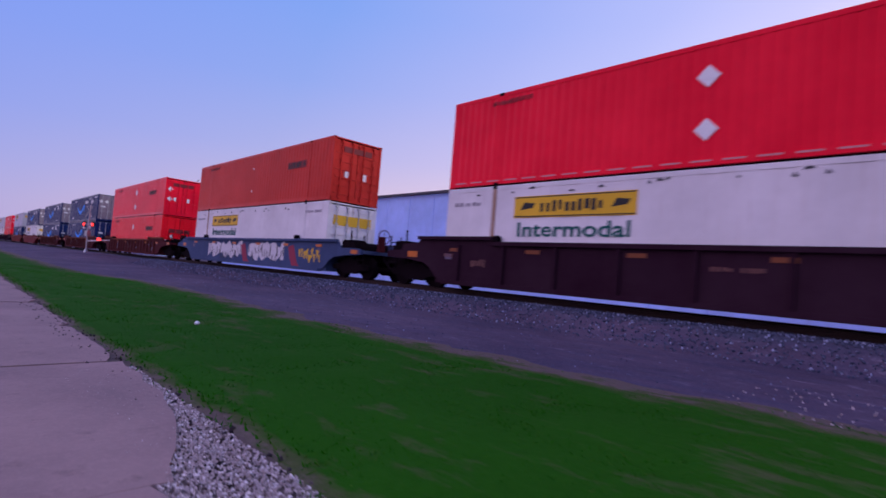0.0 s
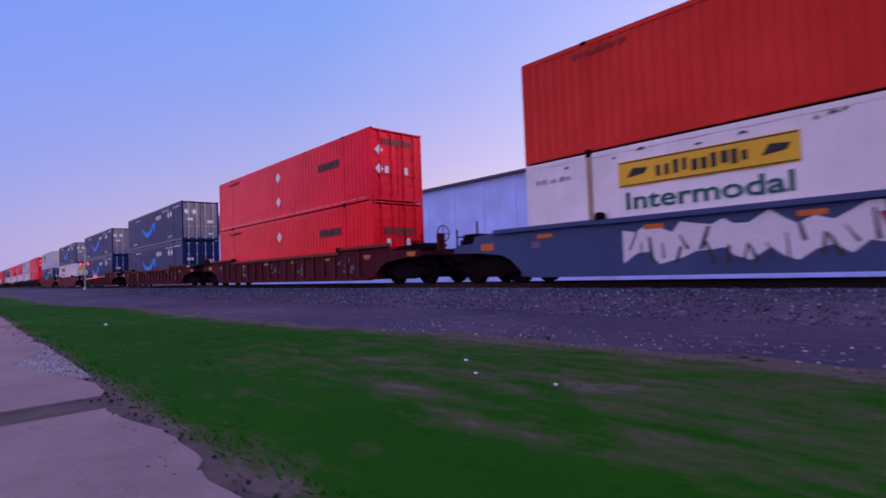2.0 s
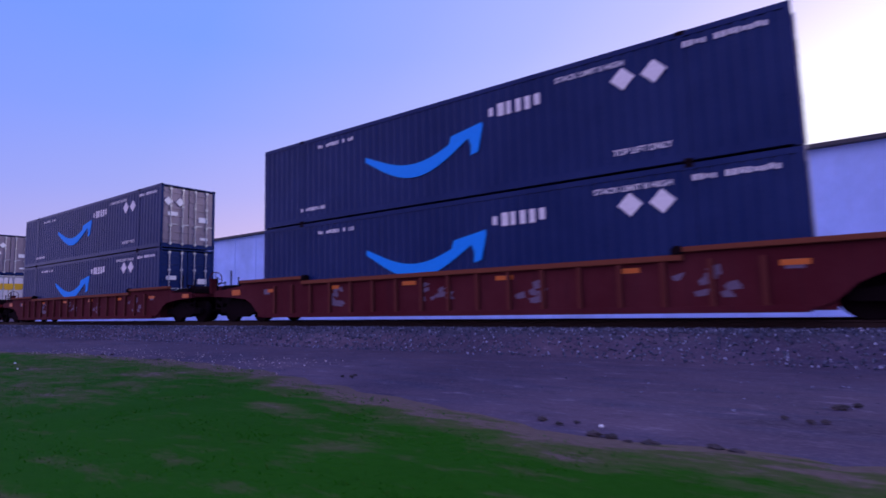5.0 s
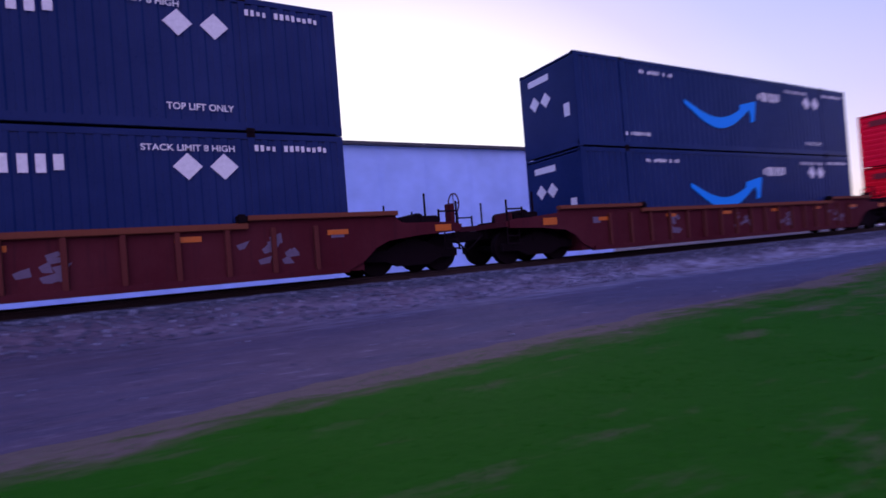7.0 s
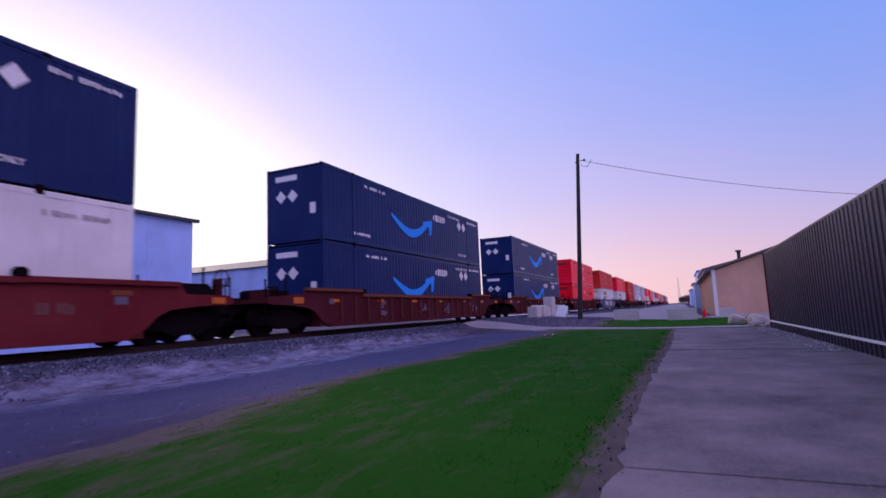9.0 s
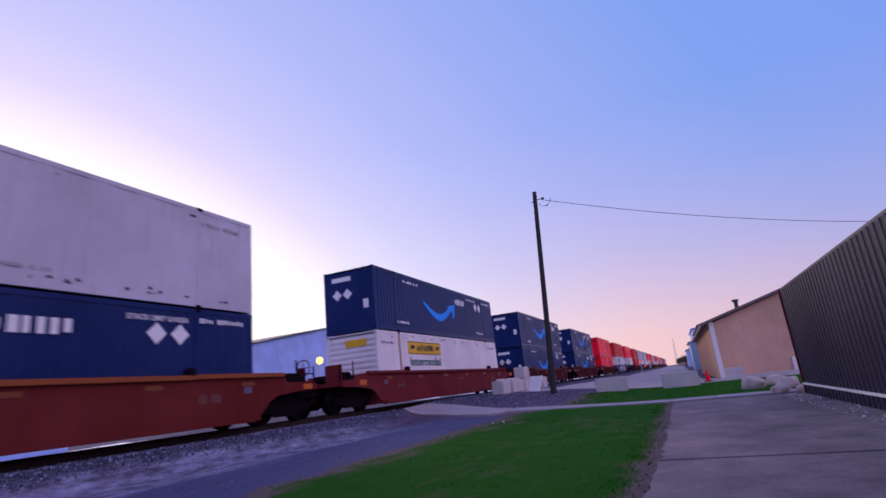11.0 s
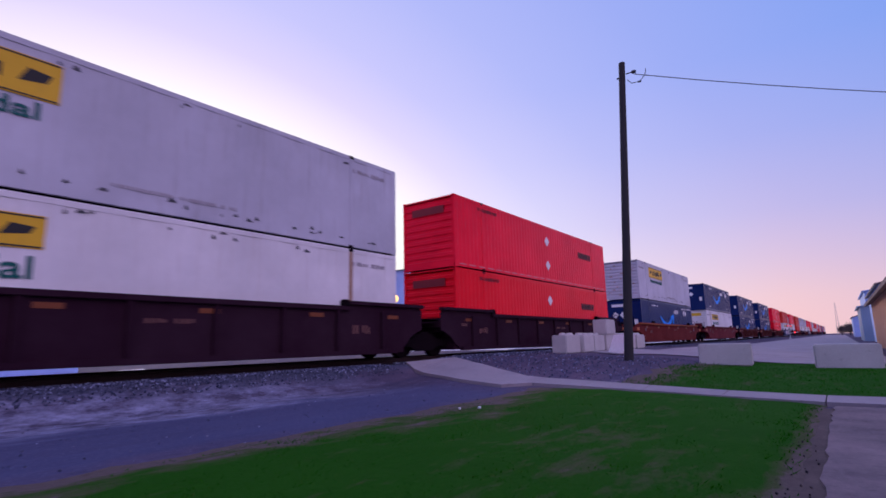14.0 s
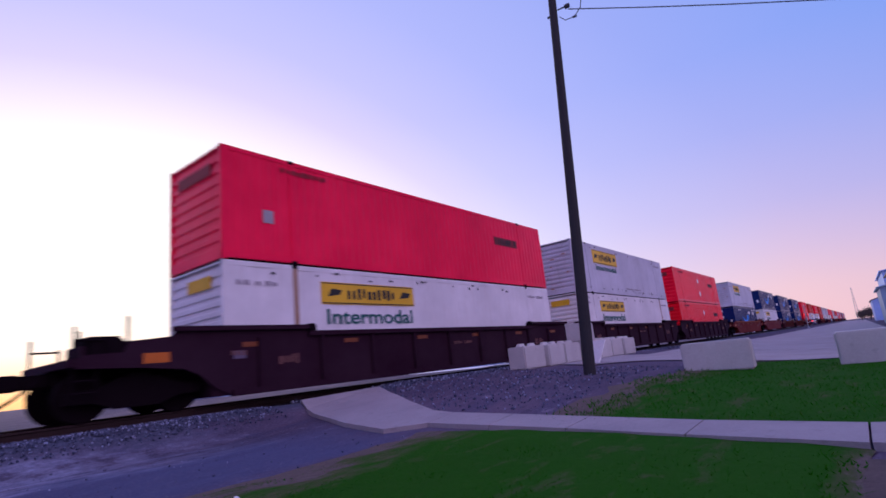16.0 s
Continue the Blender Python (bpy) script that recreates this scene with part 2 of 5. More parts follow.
M = {
    "ground": make_ground(),
    # one path in two tones: the first has reddish light in its colour
    "path": make_concrete("pink_lit_worn_concrete", (0.335, 0.225, 0.215), (0.205, 0.142, 0.145)),
    "path_dim": make_concrete("dimmer_slab_concrete", (0.29, 0.215, 0.215), (0.092, 0.072, 0.082), 1.3),
    "pad": make_concrete("pale_concrete", (0.37, 0.32, 0.33), (0.27, 0.235, 0.25)),
    "block": make_concrete("cast_concrete", (0.55, 0.53, 0.52), (0.42, 0.40, 0.40)),
    "grass": make_grass("lawn_green"),
    "blade": make_blade(),
    "red": paint("red_paint", (0.90, 0.002, 0.034), graze=0.8, spec=0.08, rough=0.36, dirt=(0.45, 0.005, 0.03), amount=0.35),
    "crimson": paint("crimson_paint", (0.88, 0.002, 0.060), graze=0.8, spec=0.08, rough=0.36, dirt=(0.45, 0.005, 0.04), amount=0.35),
    "scarlet": paint("scarlet_paint", (0.95, 0.002, 0.020), graze=0.8, spec=0.08, rough=0.36, dirt=(0.5, 0.008, 0.025), amount=0.35),
    "orange": paint("orange_paint", (0.58, 0.026, 0.018), graze=0.8, spec=0.08, dirt=(0.22, 0.02, 0.02), amount=0.7),
    "white": paint("white_paint", (0.74, 0.71, 0.72), (0.36, 0.25, 0.20), 0.4),
    "greywhite": paint("grimy_white_paint", (0.49, 0.485, 0.555), (0.20, 0.15, 0.15), 0.6),
    "navy": paint("navy_paint", (0.0015, 0.0155, 0.098), (0.006, 0.017, 0.08), 0.25, 0.3, spec=0.12, graze=0.45),
    "pale_door": paint("pinkish_pale_door", (0.23, 0.185, 0.225), (0.03, 0.03, 0.07), 0.9, 0.36, spec=0.4),
    "teal": paint("teal_paint", (0.02, 0.10, 0.12)),
    "brown_car": paint("brown_primer", (0.068, 0.0075, 0.014), (0.022, 0.010, 0.016), 0.8, 0.75, spec=0.07),
    "rust_car": paint("rust_orange", (0.13, 0.015, 0.013), (0.05, 0.016, 0.018), 0.8, 0.75, spec=0.07),
    "maroon_car": paint("maroon_paint", (0.023, 0.0045, 0.015), (0.035, 0.012, 0.024), 0.6, 0.75, spec=0.07),
    "redbrown_car": paint("red_brown_paint", (0.14, 0.014, 0.02), (0.05, 0.022, 0.025), 0.6, 0.7, spec=0.07),
    "grey_car": paint("blue_grey_paint", (0.048, 0.072, 0.158), (0.03, 0.038, 0.065), 0.6, 0.65, spec=0.08),
    "steel": plain("dark_truck_steel", (0.009, 0.005, 0.0075), 0.95, 0.0, spec=0.04),
    "tread": plain("wheel_tread", (0.12, 0.11, 0.105), 0.45, 0.8),
    "rail": plain("rusty_rail", (0.035, 0.018, 0.018), 0.8, 0.2),
    "tie": plain("creosote_tie", (0.03, 0.024, 0.024), 0.9),
    # dark bluish stone; the few palest ones are glints painted as colour
    "ballast": make_stone("ballast_stone", (0.036, 0.042, 0.080), (0.33, 0.35, 0.50)),
    "yard": make_concrete("bright_concrete", (0.80, 0.77, 0.80), (0.70, 0.67, 0.70)),
    "rubble": make_stone("pale_rubble", (0.30, 0.235, 0.24), (0.80, 0.72, 0.74)),
    "soil": make_stone("dark_soil", (0.018, 0.014, 0.020), (0.12, 0.095, 0.095)),
    "yellow": paint("yellow_sheet", (0.70, 0.42, 0.02), amount=0.3),
    "tag": plain("faded_paint_tag", (0.13, 0.10, 0.16)),
    "stencil": plain("faded_stencil", (0.15, 0.06, 0.055)),
    "rust_rib": plain("rusty_rib", (0.10, 0.020, 0.017), 0.9),
    "rust": plain("rusty_edge", (0.16, 0.044, 0.022), 0.9),
    # orange chord, its colour brightened for the light that catches it
    "orange_chord": plain("lit_orange_chord", (0.27, 0.068, 0.020), 0.8),
    "stain": plain("rust_stained_white", (0.36, 0.22, 0.15), 0.8, grain=5.0),
    "faded": plain("faded_print", (0.34, 0.31, 0.34)),
    "black": plain("black_print", (0.02, 0.02, 0.02)),
    "green": plain("dark_green_print", (0.0, 0.10, 0.088)),
    "sheet": plain("white_sheet", (0.78, 0.78, 0.78)),
    "strip": plain("worn_reflective_strip", (0.62, 0.24, 0.26), 0.5),
    "bluelogo": plain("bright_blue_print", (0.008, 0.28, 0.98)),
    "amber": plain("amber_reflector", (0.55, 0.13, 0.012), 0.35),
    "dull_amber": plain("dull_amber_reflector", (0.20, 0.05, 0.016), 0.5),
    "dark_red": plain("dark_red_print", (0.20, 0.012, 0.02)),
    "wood": plain("weathered_pole_wood", (0.034, 0.032, 0.037), 0.9),
    # white walls, with the blue of the sky light put into their colour
    "cladding": paint("white_skylit_cladding", (0.335, 0.465, 0.80), (0.30, 0.41, 0.70), 0.12, 0.6, False),
    "trim": plain("dark_trim", (0.05, 0.05, 0.06)),
    "tan": paint("tan_cladding", (0.66, 0.40, 0.28), (0.4, 0.27, 0.22), 0.2, 0.6),
    "dark_clad": paint("dark_brown_cladding", (0.016, 0.011, 0.034), (0.03, 0.018, 0.03), 0.3, 0.40, spec=0.2),
    "roof": plain("grey_roof", (0.16, 0.13, 0.13)),
    "galv": plain("galvanised", (0.45, 0.46, 0.48), 0.45, 0.6),
    "bare_soil": make_concrete("bare_brown_soil", (0.135, 0.095, 0.085), (0.055, 0.040, 0.038), 3.0),
    "clod": make_concrete("dark_turf_clod", (0.075, 0.060, 0.070), (0.034, 0.032, 0.034), 6.0),
    "boulder": make_concrete("boulder_stone", (0.55, 0.45, 0.40), (0.38, 0.31, 0.28), 3.0),
    "mark_orange": plain("orange_marker_paint", (0.75, 0.16, 0.01)),
    "redlens": glow("lit_red_lens", (1.0, 0.03, 0.03), 3.5),
    "lamp": glow("lit_amber_lamp", (1.0, 0.60, 0.16), 2.2),
    "leaf": plain("budding_leaf", (0.10, 0.08, 0.078), 0.9),
    "bark": plain("bark", (0.06, 0.05, 0.045), 0.9),
    "farblue": plain("pale_blue_metal", (0.30, 0.40, 0.52), 0.5),
    "graffiti_w": plain("graffiti_white", (0.62, 0.60, 0.64)),
    "graffiti_r": plain("graffiti_crimson", (0.28, 0.02, 0.06)),
    "graffiti_k": plain("graffiti_black", (0.03, 0.03, 0.035)),
}


for socket, value in (("Roughness", 0.58), ("Specular IOR Level", 0.5)):
    M["yard"].node_tree.nodes["Principled BSDF"].inputs[socket].default_value = value

# ---- mesh helpers ----
def mesh_of(name, bm, mat):
    me = bpy.data.meshes.new(name)
    bmesh.ops.recalc_face_normals(bm, faces=bm.faces)
    bm.to_mesh(me)
    bm.free()
    me.materials.append(M[mat])
    return me


def part(name, bm, mat, parent, label=""):
    ob = new(name, mesh_of(name, bm, mat))
    ob.parent = parent
    if label:
        tagged(ob, label)
    return ob


def share(name, me, parent, place):
    ob = new(name, me)
    ob.parent = parent
    ob.matrix_basis = place
    return ob


def thing(name, label, category, group="", kind=""):
    return tagged(new(name), label, category, group, kind)


def box(bm, x0, x1, y0, y1, z0, z1):
    v = [bm.verts.new((x, y, z)) for x in (x0, x1) for y in (y0, y1) for z in (z0, z1)]
    for f in ((0, 1, 3, 2), (4, 6, 7, 5), (0, 4, 5, 1), (2, 3, 7, 6), (0, 2, 6, 4), (1, 5, 7, 3)):
        bm.faces.new([v[i] for i in f])
    return v


def boxes(*rows, bevel=0.0):
    bm = bmesh.new()
    for r in rows:
        box(bm, *r)
    if bevel:
        bmesh.ops.bevel(bm, geom=bm.edges[:], offset=bevel, segments=2, affect="EDGES", clamp_overlap=True)
    return bm


def prism(bm, outline, axis, a, b):
    """An outline in two axes, drawn out along the third from a to b."""
    def at(p, q, s):
        return {"x": (s, p, q), "y": (p, s, q), "z": (p, q, s)}[axis]
    lo = [bm.verts.new(at(p, q, a)) for p, q in outline]
    hi = [bm.verts.new(at(p, q, b)) for p, q in outline]
    n = len(outline)
    bm.faces.new(lo)
    bm.faces.new(hi[::-1])
    for i in range(n):
        bm.faces.new((lo[i], lo[(i + 1) % n], hi[(i + 1) % n], hi[i]))


def tube(bm, a, b, r0, r1=None, n=10):
    a, b = Vector(a), Vector(b)
    r1 = r0 if r1 is None else r1
    u = (b - a).normalized()
    s = u.orthogonal().normalized()
    w = u.cross(s)
    rings = []
    for p, r in ((a, r0), (b, r1)):
        rings.append([bm.verts.new(p + r * (math.cos(i * math.tau / n) * s + math.sin(i * math.tau / n) * w)) for i in range(n)])
    for i in range(n):
        bm.faces.new((rings[0][i], rings[0][(i + 1) % n], rings[1][(i + 1) % n], rings[1][i]))
    bm.faces.new(rings[0][::-1])
    bm.faces.new(rings[1])


def text_mesh(words, size, mat):
    cu = bpy.data.curves.new("lettering", "FONT")
    cu.body, cu.size, cu.extrude, cu.offset = words, size, 0.003, 0.016
    ob = bpy.data.objects.new("lettering", cu)
    scene.collection.objects.link(ob)
    bpy.context.view_layer.update()
    me = bpy.data.meshes.new_from_object(ob)
    bpy.data.objects.remove(ob)
    me.materials.clear()
    me.materials.append(M[mat])
    return me

# ---- ground ----
def grid_steps(*spans):
    out = []
    for a, b, step in spans:
        n = max(1, round((b - a) / step))
        out += [a + (b - a) * i / n for i in range(n)]
    return out + [spans[-1][1]]


def embankment(y):
    """Shape of the ballast bed across the track, above the open ground."""
    d = abs(y - TRACK_Y)
    return (RAIL_Z - 0.16) * (1 - smooth(d, 1.75, 3.0)) if d < 3.0 else 0.0


def land(x, y):
    z = ground_z(x, y)
    z += smooth(-x, 40, 56) * 0.5 * smooth(y, 3, 9) * (1 - smooth(y, 18, 26)) * (1 - smooth(-x, 90, 120))
    z = max(z, 0.60 * smooth(y, 4.5, 9.6) * smooth(x, 54.5, 62) * (1 - smooth(x, 76, 92)) * (1 - smooth(y, 24, 40)))
    return max(z, embankment(y)) if abs(y - TRACK_Y) < 3 else z


def sheet(xs, ys, height):
    verts = [(x, y, height(x, y)) for x in xs for y in ys]
    n = len(ys)
    faces = [(i * n + j, (i + 1) * n + j, (i + 1) * n + j + 1, i * n + j + 1) for i in range(len(xs) - 1) for j in range(n - 1)]
    return verts, faces


def mesh_from(name, verts, faces, mat, soft=True):
    me = bpy.data.meshes.new(name)
    me.from_pydata(verts, [], faces)
    me.materials.append(M[mat])
    me.polygons.foreach_set("use_smooth", [soft] * len(me.polygons))
    me.update()
    return me


xs = grid_steps((-3000, -600, 400), (-600, -120, 40), (-120, -30, 3), (-30, 80, 0.5), (80, 140, 3), (140, 700, 40), (700, 3000, 400))
ys = grid_steps((-3000, -300, 500), (-300, -40, 30), (-40, -4, 3), (-4, 10, 0.5), (10, 17, 0.25), (17, 32, 1.5), (32, 100, 10), (100, 3000, 500))
ground = new("ground", mesh_from("ground", *sheet(xs, ys, lambda x, y: land(x, y) - 0.02), "ground"))
tagged(ground, "grey-brown gravel and dirt ground beside the railway", "ground", kind="structure")

# ---- lawns ----
LAWN_TOP = [(-75, 4.0), (-28, 4.1), (-18, 5.5), (-8, 5.4), (-4, 5.8), (2, 6.5), (7, 6.5), (9, 6.2), (11, 5.6), (13.5, 5.1), (15.5, 4.45), (17, 4.5),
            (22, 4.6), (29, 5.3), (34, 5.5), (40, 6.3), (44, 6.1), (53, 6.1), (56, 6.2)]


def lawn_top(x):
    for (a, p), (b, q) in zip(LAWN_TOP, LAWN_TOP[1:]):
        if x <= b:
            return p + (q - p) * smooth(x, a, b) + 0.35 * noise.noise((x * 0.9, 5.0, 0)) + 0.12 * noise.noise((x * 4.1, 9.0, 0))
    return LAWN_TOP[-1][1]


def edge_y(x):
    base = 1.46 - 0.27 * smooth(x, 6, 26) - 0.17 * smooth(x, 38, 48)
    return base + 0.07 * noise.noise((x * 0.7, 1.0, 0)) + 0.05 * noise.noise((x * 3.3, 4.0, 0))


# bare spots in the turf: x, y, reach along and across
BARE = [(1.7, 4.05, 0.5, 0.22), (3.3, 3.35, 0.6, 0.2), (4.4, 2.95, 0.6, 0.22), (2.7, 4.6, 0.3, 0.15), (3.3, 4.2, 0.35, 0.14), (4.7, 4.45, 0.45, 0.16),
        (5.5, 3.35, 0.5, 0.16), (8.0, 5.0, 0.7, 0.25), (12.6, 4.1, 0.6, 0.2), (14.4, 3.3, 0.5, 0.18), (29.4, 3.7, 0.35, 0.14), (31.4, 4.1, 0.35, 0.14), (52.2, 5.0, 0.7, 0.3),
        (50.8, 5.3, 0.6, 0.22), (53.4, 5.5, 0.6, 0.3), (46.0, 5.4, 0.9, 0.25)]


def bare(x, y):
    return max(math.exp(-((x - a) / p) ** 2 - ((y - b) / q) ** 2) for a, b, p, q in BARE)


def lawn(name, x0, x1, low, high, step, rows, label):
    xs = grid_steps((x0, x1, step))
    verts, turf = [], []
    for x in xs:
        a, b = low(x), high(x)
        for j in range(rows + 1):
            u = j / rows
            y = a + (b - a) * u
            up = 0.035 * min(1, u * 12, (1 - u) * 10)
            worn = 0.29 * smooth(x, -3, 1.5) * (1 - smooth(x, 9, 12)) * smooth(y, 2.4, 3.4) + 0.22 * smooth(x, 29, 32) * (1 - smooth(x, 36, 40)) * smooth(y, 3.2, 4.2)
            turf.append(smooth(b - y, 0.0, 1.3) * (0.15 + 0.85 * smooth(y - a, 0.02, 0.30)) * (1 - worn) * (1 - 0.62 * bare(x, y)))
            verts.append((x, y, land(x, y) + up - 0.012 + 0.02 * noise.noise((x * 1.7, y * 1.7, 0))))
    n = rows + 1
    faces = [(i * n + j, (i + 1) * n + j, (i + 1) * n + j + 1, i * n + j + 1) for i in range(len(xs) - 1) for j in range(rows)]
    me = mesh_from(name, verts, faces, "grass")
    me.attributes.new("turf", "FLOAT", "POINT").data.foreach_set("value", turf)
    ob = new(name, me)
    tagged(ob, label, "lawn", kind="structure")
    return ob


def blades(name, count, x0, x1, low, high, tall, parent_label):
    rnd = random.Random(7)
    verts, faces = [], []
    while len(faces) < count:
        x = rnd.uniform(x0, x1)
        a, b = low(x), high(x)
        y = a + (b - a) * rnd.random()
        if noise.noise((x * 0.45, y * 0.9, 3.0)) > 0.42 - 0.9 * (1 - smooth(b - y, 0.0, 1.0)) * rnd.random() or bare(x, y) > 0.25 + 0.6 * rnd.random() or y - a < 0.22 * rnd.random():
            continue
        z = land(x, y) + 0.0
        h = tall * rnd.uniform(0.5, 1.4)
        t = rnd.uniform(0, math.tau)
        w = rnd.uniform(0.006, 0.013)
        dx, dy = math.cos(t) * w, math.sin(t) * w
        lx, ly = rnd.gauss(0, 0.9) * h, rnd.gauss(0, 0.9) * h
        i = len(verts)
        verts += [(x - dx, y - dy, z), (x + dx, y + dy, z), (x + lx, y + ly, z + h)]
        faces.append((i, i + 1, i + 2))
    ob = new(name, mesh_from(name, verts, faces, "blade", False))
    tagged(ob, parent_label, "grass", kind="stuff")
    return ob


far_low = lambda x: -9.0 + 0 * x
far_high = lambda x: 4.9 - 0.12 * (x - 57) + 0.3 * noise.noise((x * 1.3, 0.0, 4.0))
lawn_edge = lambda x: edge_y(x) - 0.07 * (1 - smooth(x, 14, 24))
lawn("lawn", -75, 56.1, lawn_edge, lambda x: lawn_top(x) + 0.3, 0.2, 36, "dark green mown lawn strip with bare dry patches")
lawn("lawn_2", 56.25, 65.6, far_low, far_high, 0.25, 24, "green lawn beyond the cross path, round concrete blocks")
blades("grass", 120000, -30, 55.2, lawn_edge, lawn_top, 0.032, "short dark green grass blades on the lawn")
blades("grass", 20000, 56.6, 65.5, far_low, far_high, 0.055, "green grass blades round the concrete blocks")

xs_soil, ys_soil = grid_steps((-30, 55, 0.5)), grid_steps((-0.6, 1.7, 0.23))
verts, faces = sheet(xs_soil, ys_soil, lambda x, y: land(x, y) - 0.008 - 0.03 * smooth(y, edge_y(x) + 0.02, edge_y(x) + 0.2))
tagged(new("ground", mesh_from("bare_soil", verts, faces, "bare_soil")), "dark bare soil between the path and the lawn", "ground", kind="structure")

# ---- concrete path in slabs, cross path, pads ----
path = thing("pavement", "worn grey concrete path of broken slabs beside the lawn", "path", kind="structure")
rnd = random.Random(3)
x = -60.0
while x < 55.0:
    wide = rnd.uniform(2.7, 3.4) if not 43 < x < 47 else 2.0
    x1 = min(x + wide, 55.4)
    if x < 1.0 < x1 + 0.6:
        x1 = 1.0
    gap = 0.012 if rnd.random() < 0.7 else 0.09
    if x == 1.0:
        gap = 0.6
    top = []
    n = 14
    for i in range(n + 1):
        px = x + gap + (x1 - x - gap) * i / n
        nick = 0.16 * max(0, abs(2 * i / n - 1) - 0.7) / 0.3 * rnd.random()
        worn_away = 0.52 * math.exp(-((px + 2.2) / 1.5) ** 2) + 0.14 * math.exp(-((px - 1.7) / 0.8) ** 2)
        top.append((px, edge_y(px) - 0.06 - 0.06 * smooth(px, 14, 24) - nick * (1 - 0.95 * smooth(px, 6, 14)) - worn_away - 0.10 * smooth(px, 2.6, 4.5) * (1 - smooth(px, 8, 12)) - 0.05 * noise.noise((px * 3.0, 2.0, 0)) - 0.03 * noise.noise((px * 9.0, 6.0, 0))))
    bm = bmesh.new()
    prism(bm, [(x + gap, -3.4), (x1, -3.4)] + top[::-1], "z", -0.1, 0.012 + rnd.uniform(-0.006, 0.008))
    # slabs before 16 m carry the reddish light in their paler, pinker colour
    part("slab", bm, "path" if x < 16 else "path_dim", path)
    x = x1
cross = thing("pavement_2", "pale concrete cross path leading over the track", "path", kind="structure")
lines = [(-9, 55.3, 56.35), (-3, 55.25, 56.35), (1.0, 55.35, 56.3), (4.0, 56.1, 56.85), (6.6, 56.5, 57.2), (7.2, 56.1, 57.4), (8.6, 56.5, 58.3), (10.0, 57.1, 59.2), (11.6, 57.8, 60.4)]
for (ya, a0, a1), (yb, b0, b1) in zip(lines, lines[1:]):
    parts_n = max(1, round((yb - ya) / (1.2 if yb < 7 else 0.5)))
    for k in range(parts_n):
        u0, u1 = k / parts_n, (k + 1) / parts_n - (0.005 if yb < 7 else 0.0)
        quad = [(a0 + (b0 - a0) * u, a1 + (b1 - a1) * u, ya + (yb - ya) * u) for u in (u0, u1)]
        bm = bmesh.new()
        pts = [(quad[0][0], quad[0][2]), (quad[0][1], quad[0][2]), (quad[1][1], quad[1][2]), (quad[1][0], quad[1][2])]
        v = []
        for up in (-0.1, 0.05):
            v.append([bm.verts.new((px, py, land(px, py) + up + 0.01 * smooth(py, 6.6, 8.0))) for px, py in pts])
        bm.faces.new(v[0])
        bm.faces.new(v[1])
        for i in range(4):
            bm.faces.new((v[0][i], v[0][(i + 1) % 4], v[1][(i + 1) % 4], v[1][i]))
        part("slab", bm, "pad", cross)
verts, faces = sheet(grid_steps((66.2, 72.0, 0.6)), grid_steps((-40, 11.0, 0.8)), lambda x, y: land(x, y) + 0.012)
tagged(new("road", mesh_from("road", verts, faces, "pad")), "pale concrete road running up to the level crossing", "road", kind="structure")
verts, faces = sheet(grid_steps((72.02, 140, 2), (140, 420, 20)), grid_steps((-0.6, 8.0, 0.8)), lambda x, y: land(x, y) + 0.014)
tagged(new("road_2", mesh_from("road_2", verts, faces, "pad")), "pale concrete road leading away beside the track", "road", kind="structure")
verts, faces = sheet(grid_steps((-200, 300, 25)), grid_steps((17.2, 28.9, 2)), lambda x, y: land(x, y) + 0.014)
tagged(new("pavement_3", mesh_from("yard", verts, faces, "yard")), "pale concrete yard behind the track", "yard", kind="structure")



# ---- track ----
track = thing("railway_track", "rusty steel rails on dark wooden ties in grey ballast", "railway track", kind="structure")
for y in (TRACK_Y - 0.755, TRACK_Y + 0.755):
    bm = bmesh.new()
    z = RAIL_Z
    prism(bm, [(y - 0.075, z - 0.17), (y + 0.075, z - 0.17), (y + 0.07, z - 0.155), (y + 0.012, z - 0.135), (y + 0.012, z - 0.05), (y + 0.037, z - 0.035),
               (y + 0.035, z), (y - 0.035, z), (y - 0.037, z - 0.035), (y - 0.012, z - 0.05), (y - 0.012, z - 0.135), (y - 0.07, z - 0.155)], "x", -800, 1200)
    part("rail", bm, "rail", track)
tie_me = mesh_of("tie", boxes((-0.115, 0.115, -1.3, 1.3, -0.12, 0.0), bevel=0.012), "tie")
for i in range(230):
    share("tie", tie_me, track, pose(-40 + i * 0.52 + rnd.uniform(-0.03, 0.03), TRACK_Y + rnd.uniform(-0.03, 0.03), RAIL_Z - 0.165))


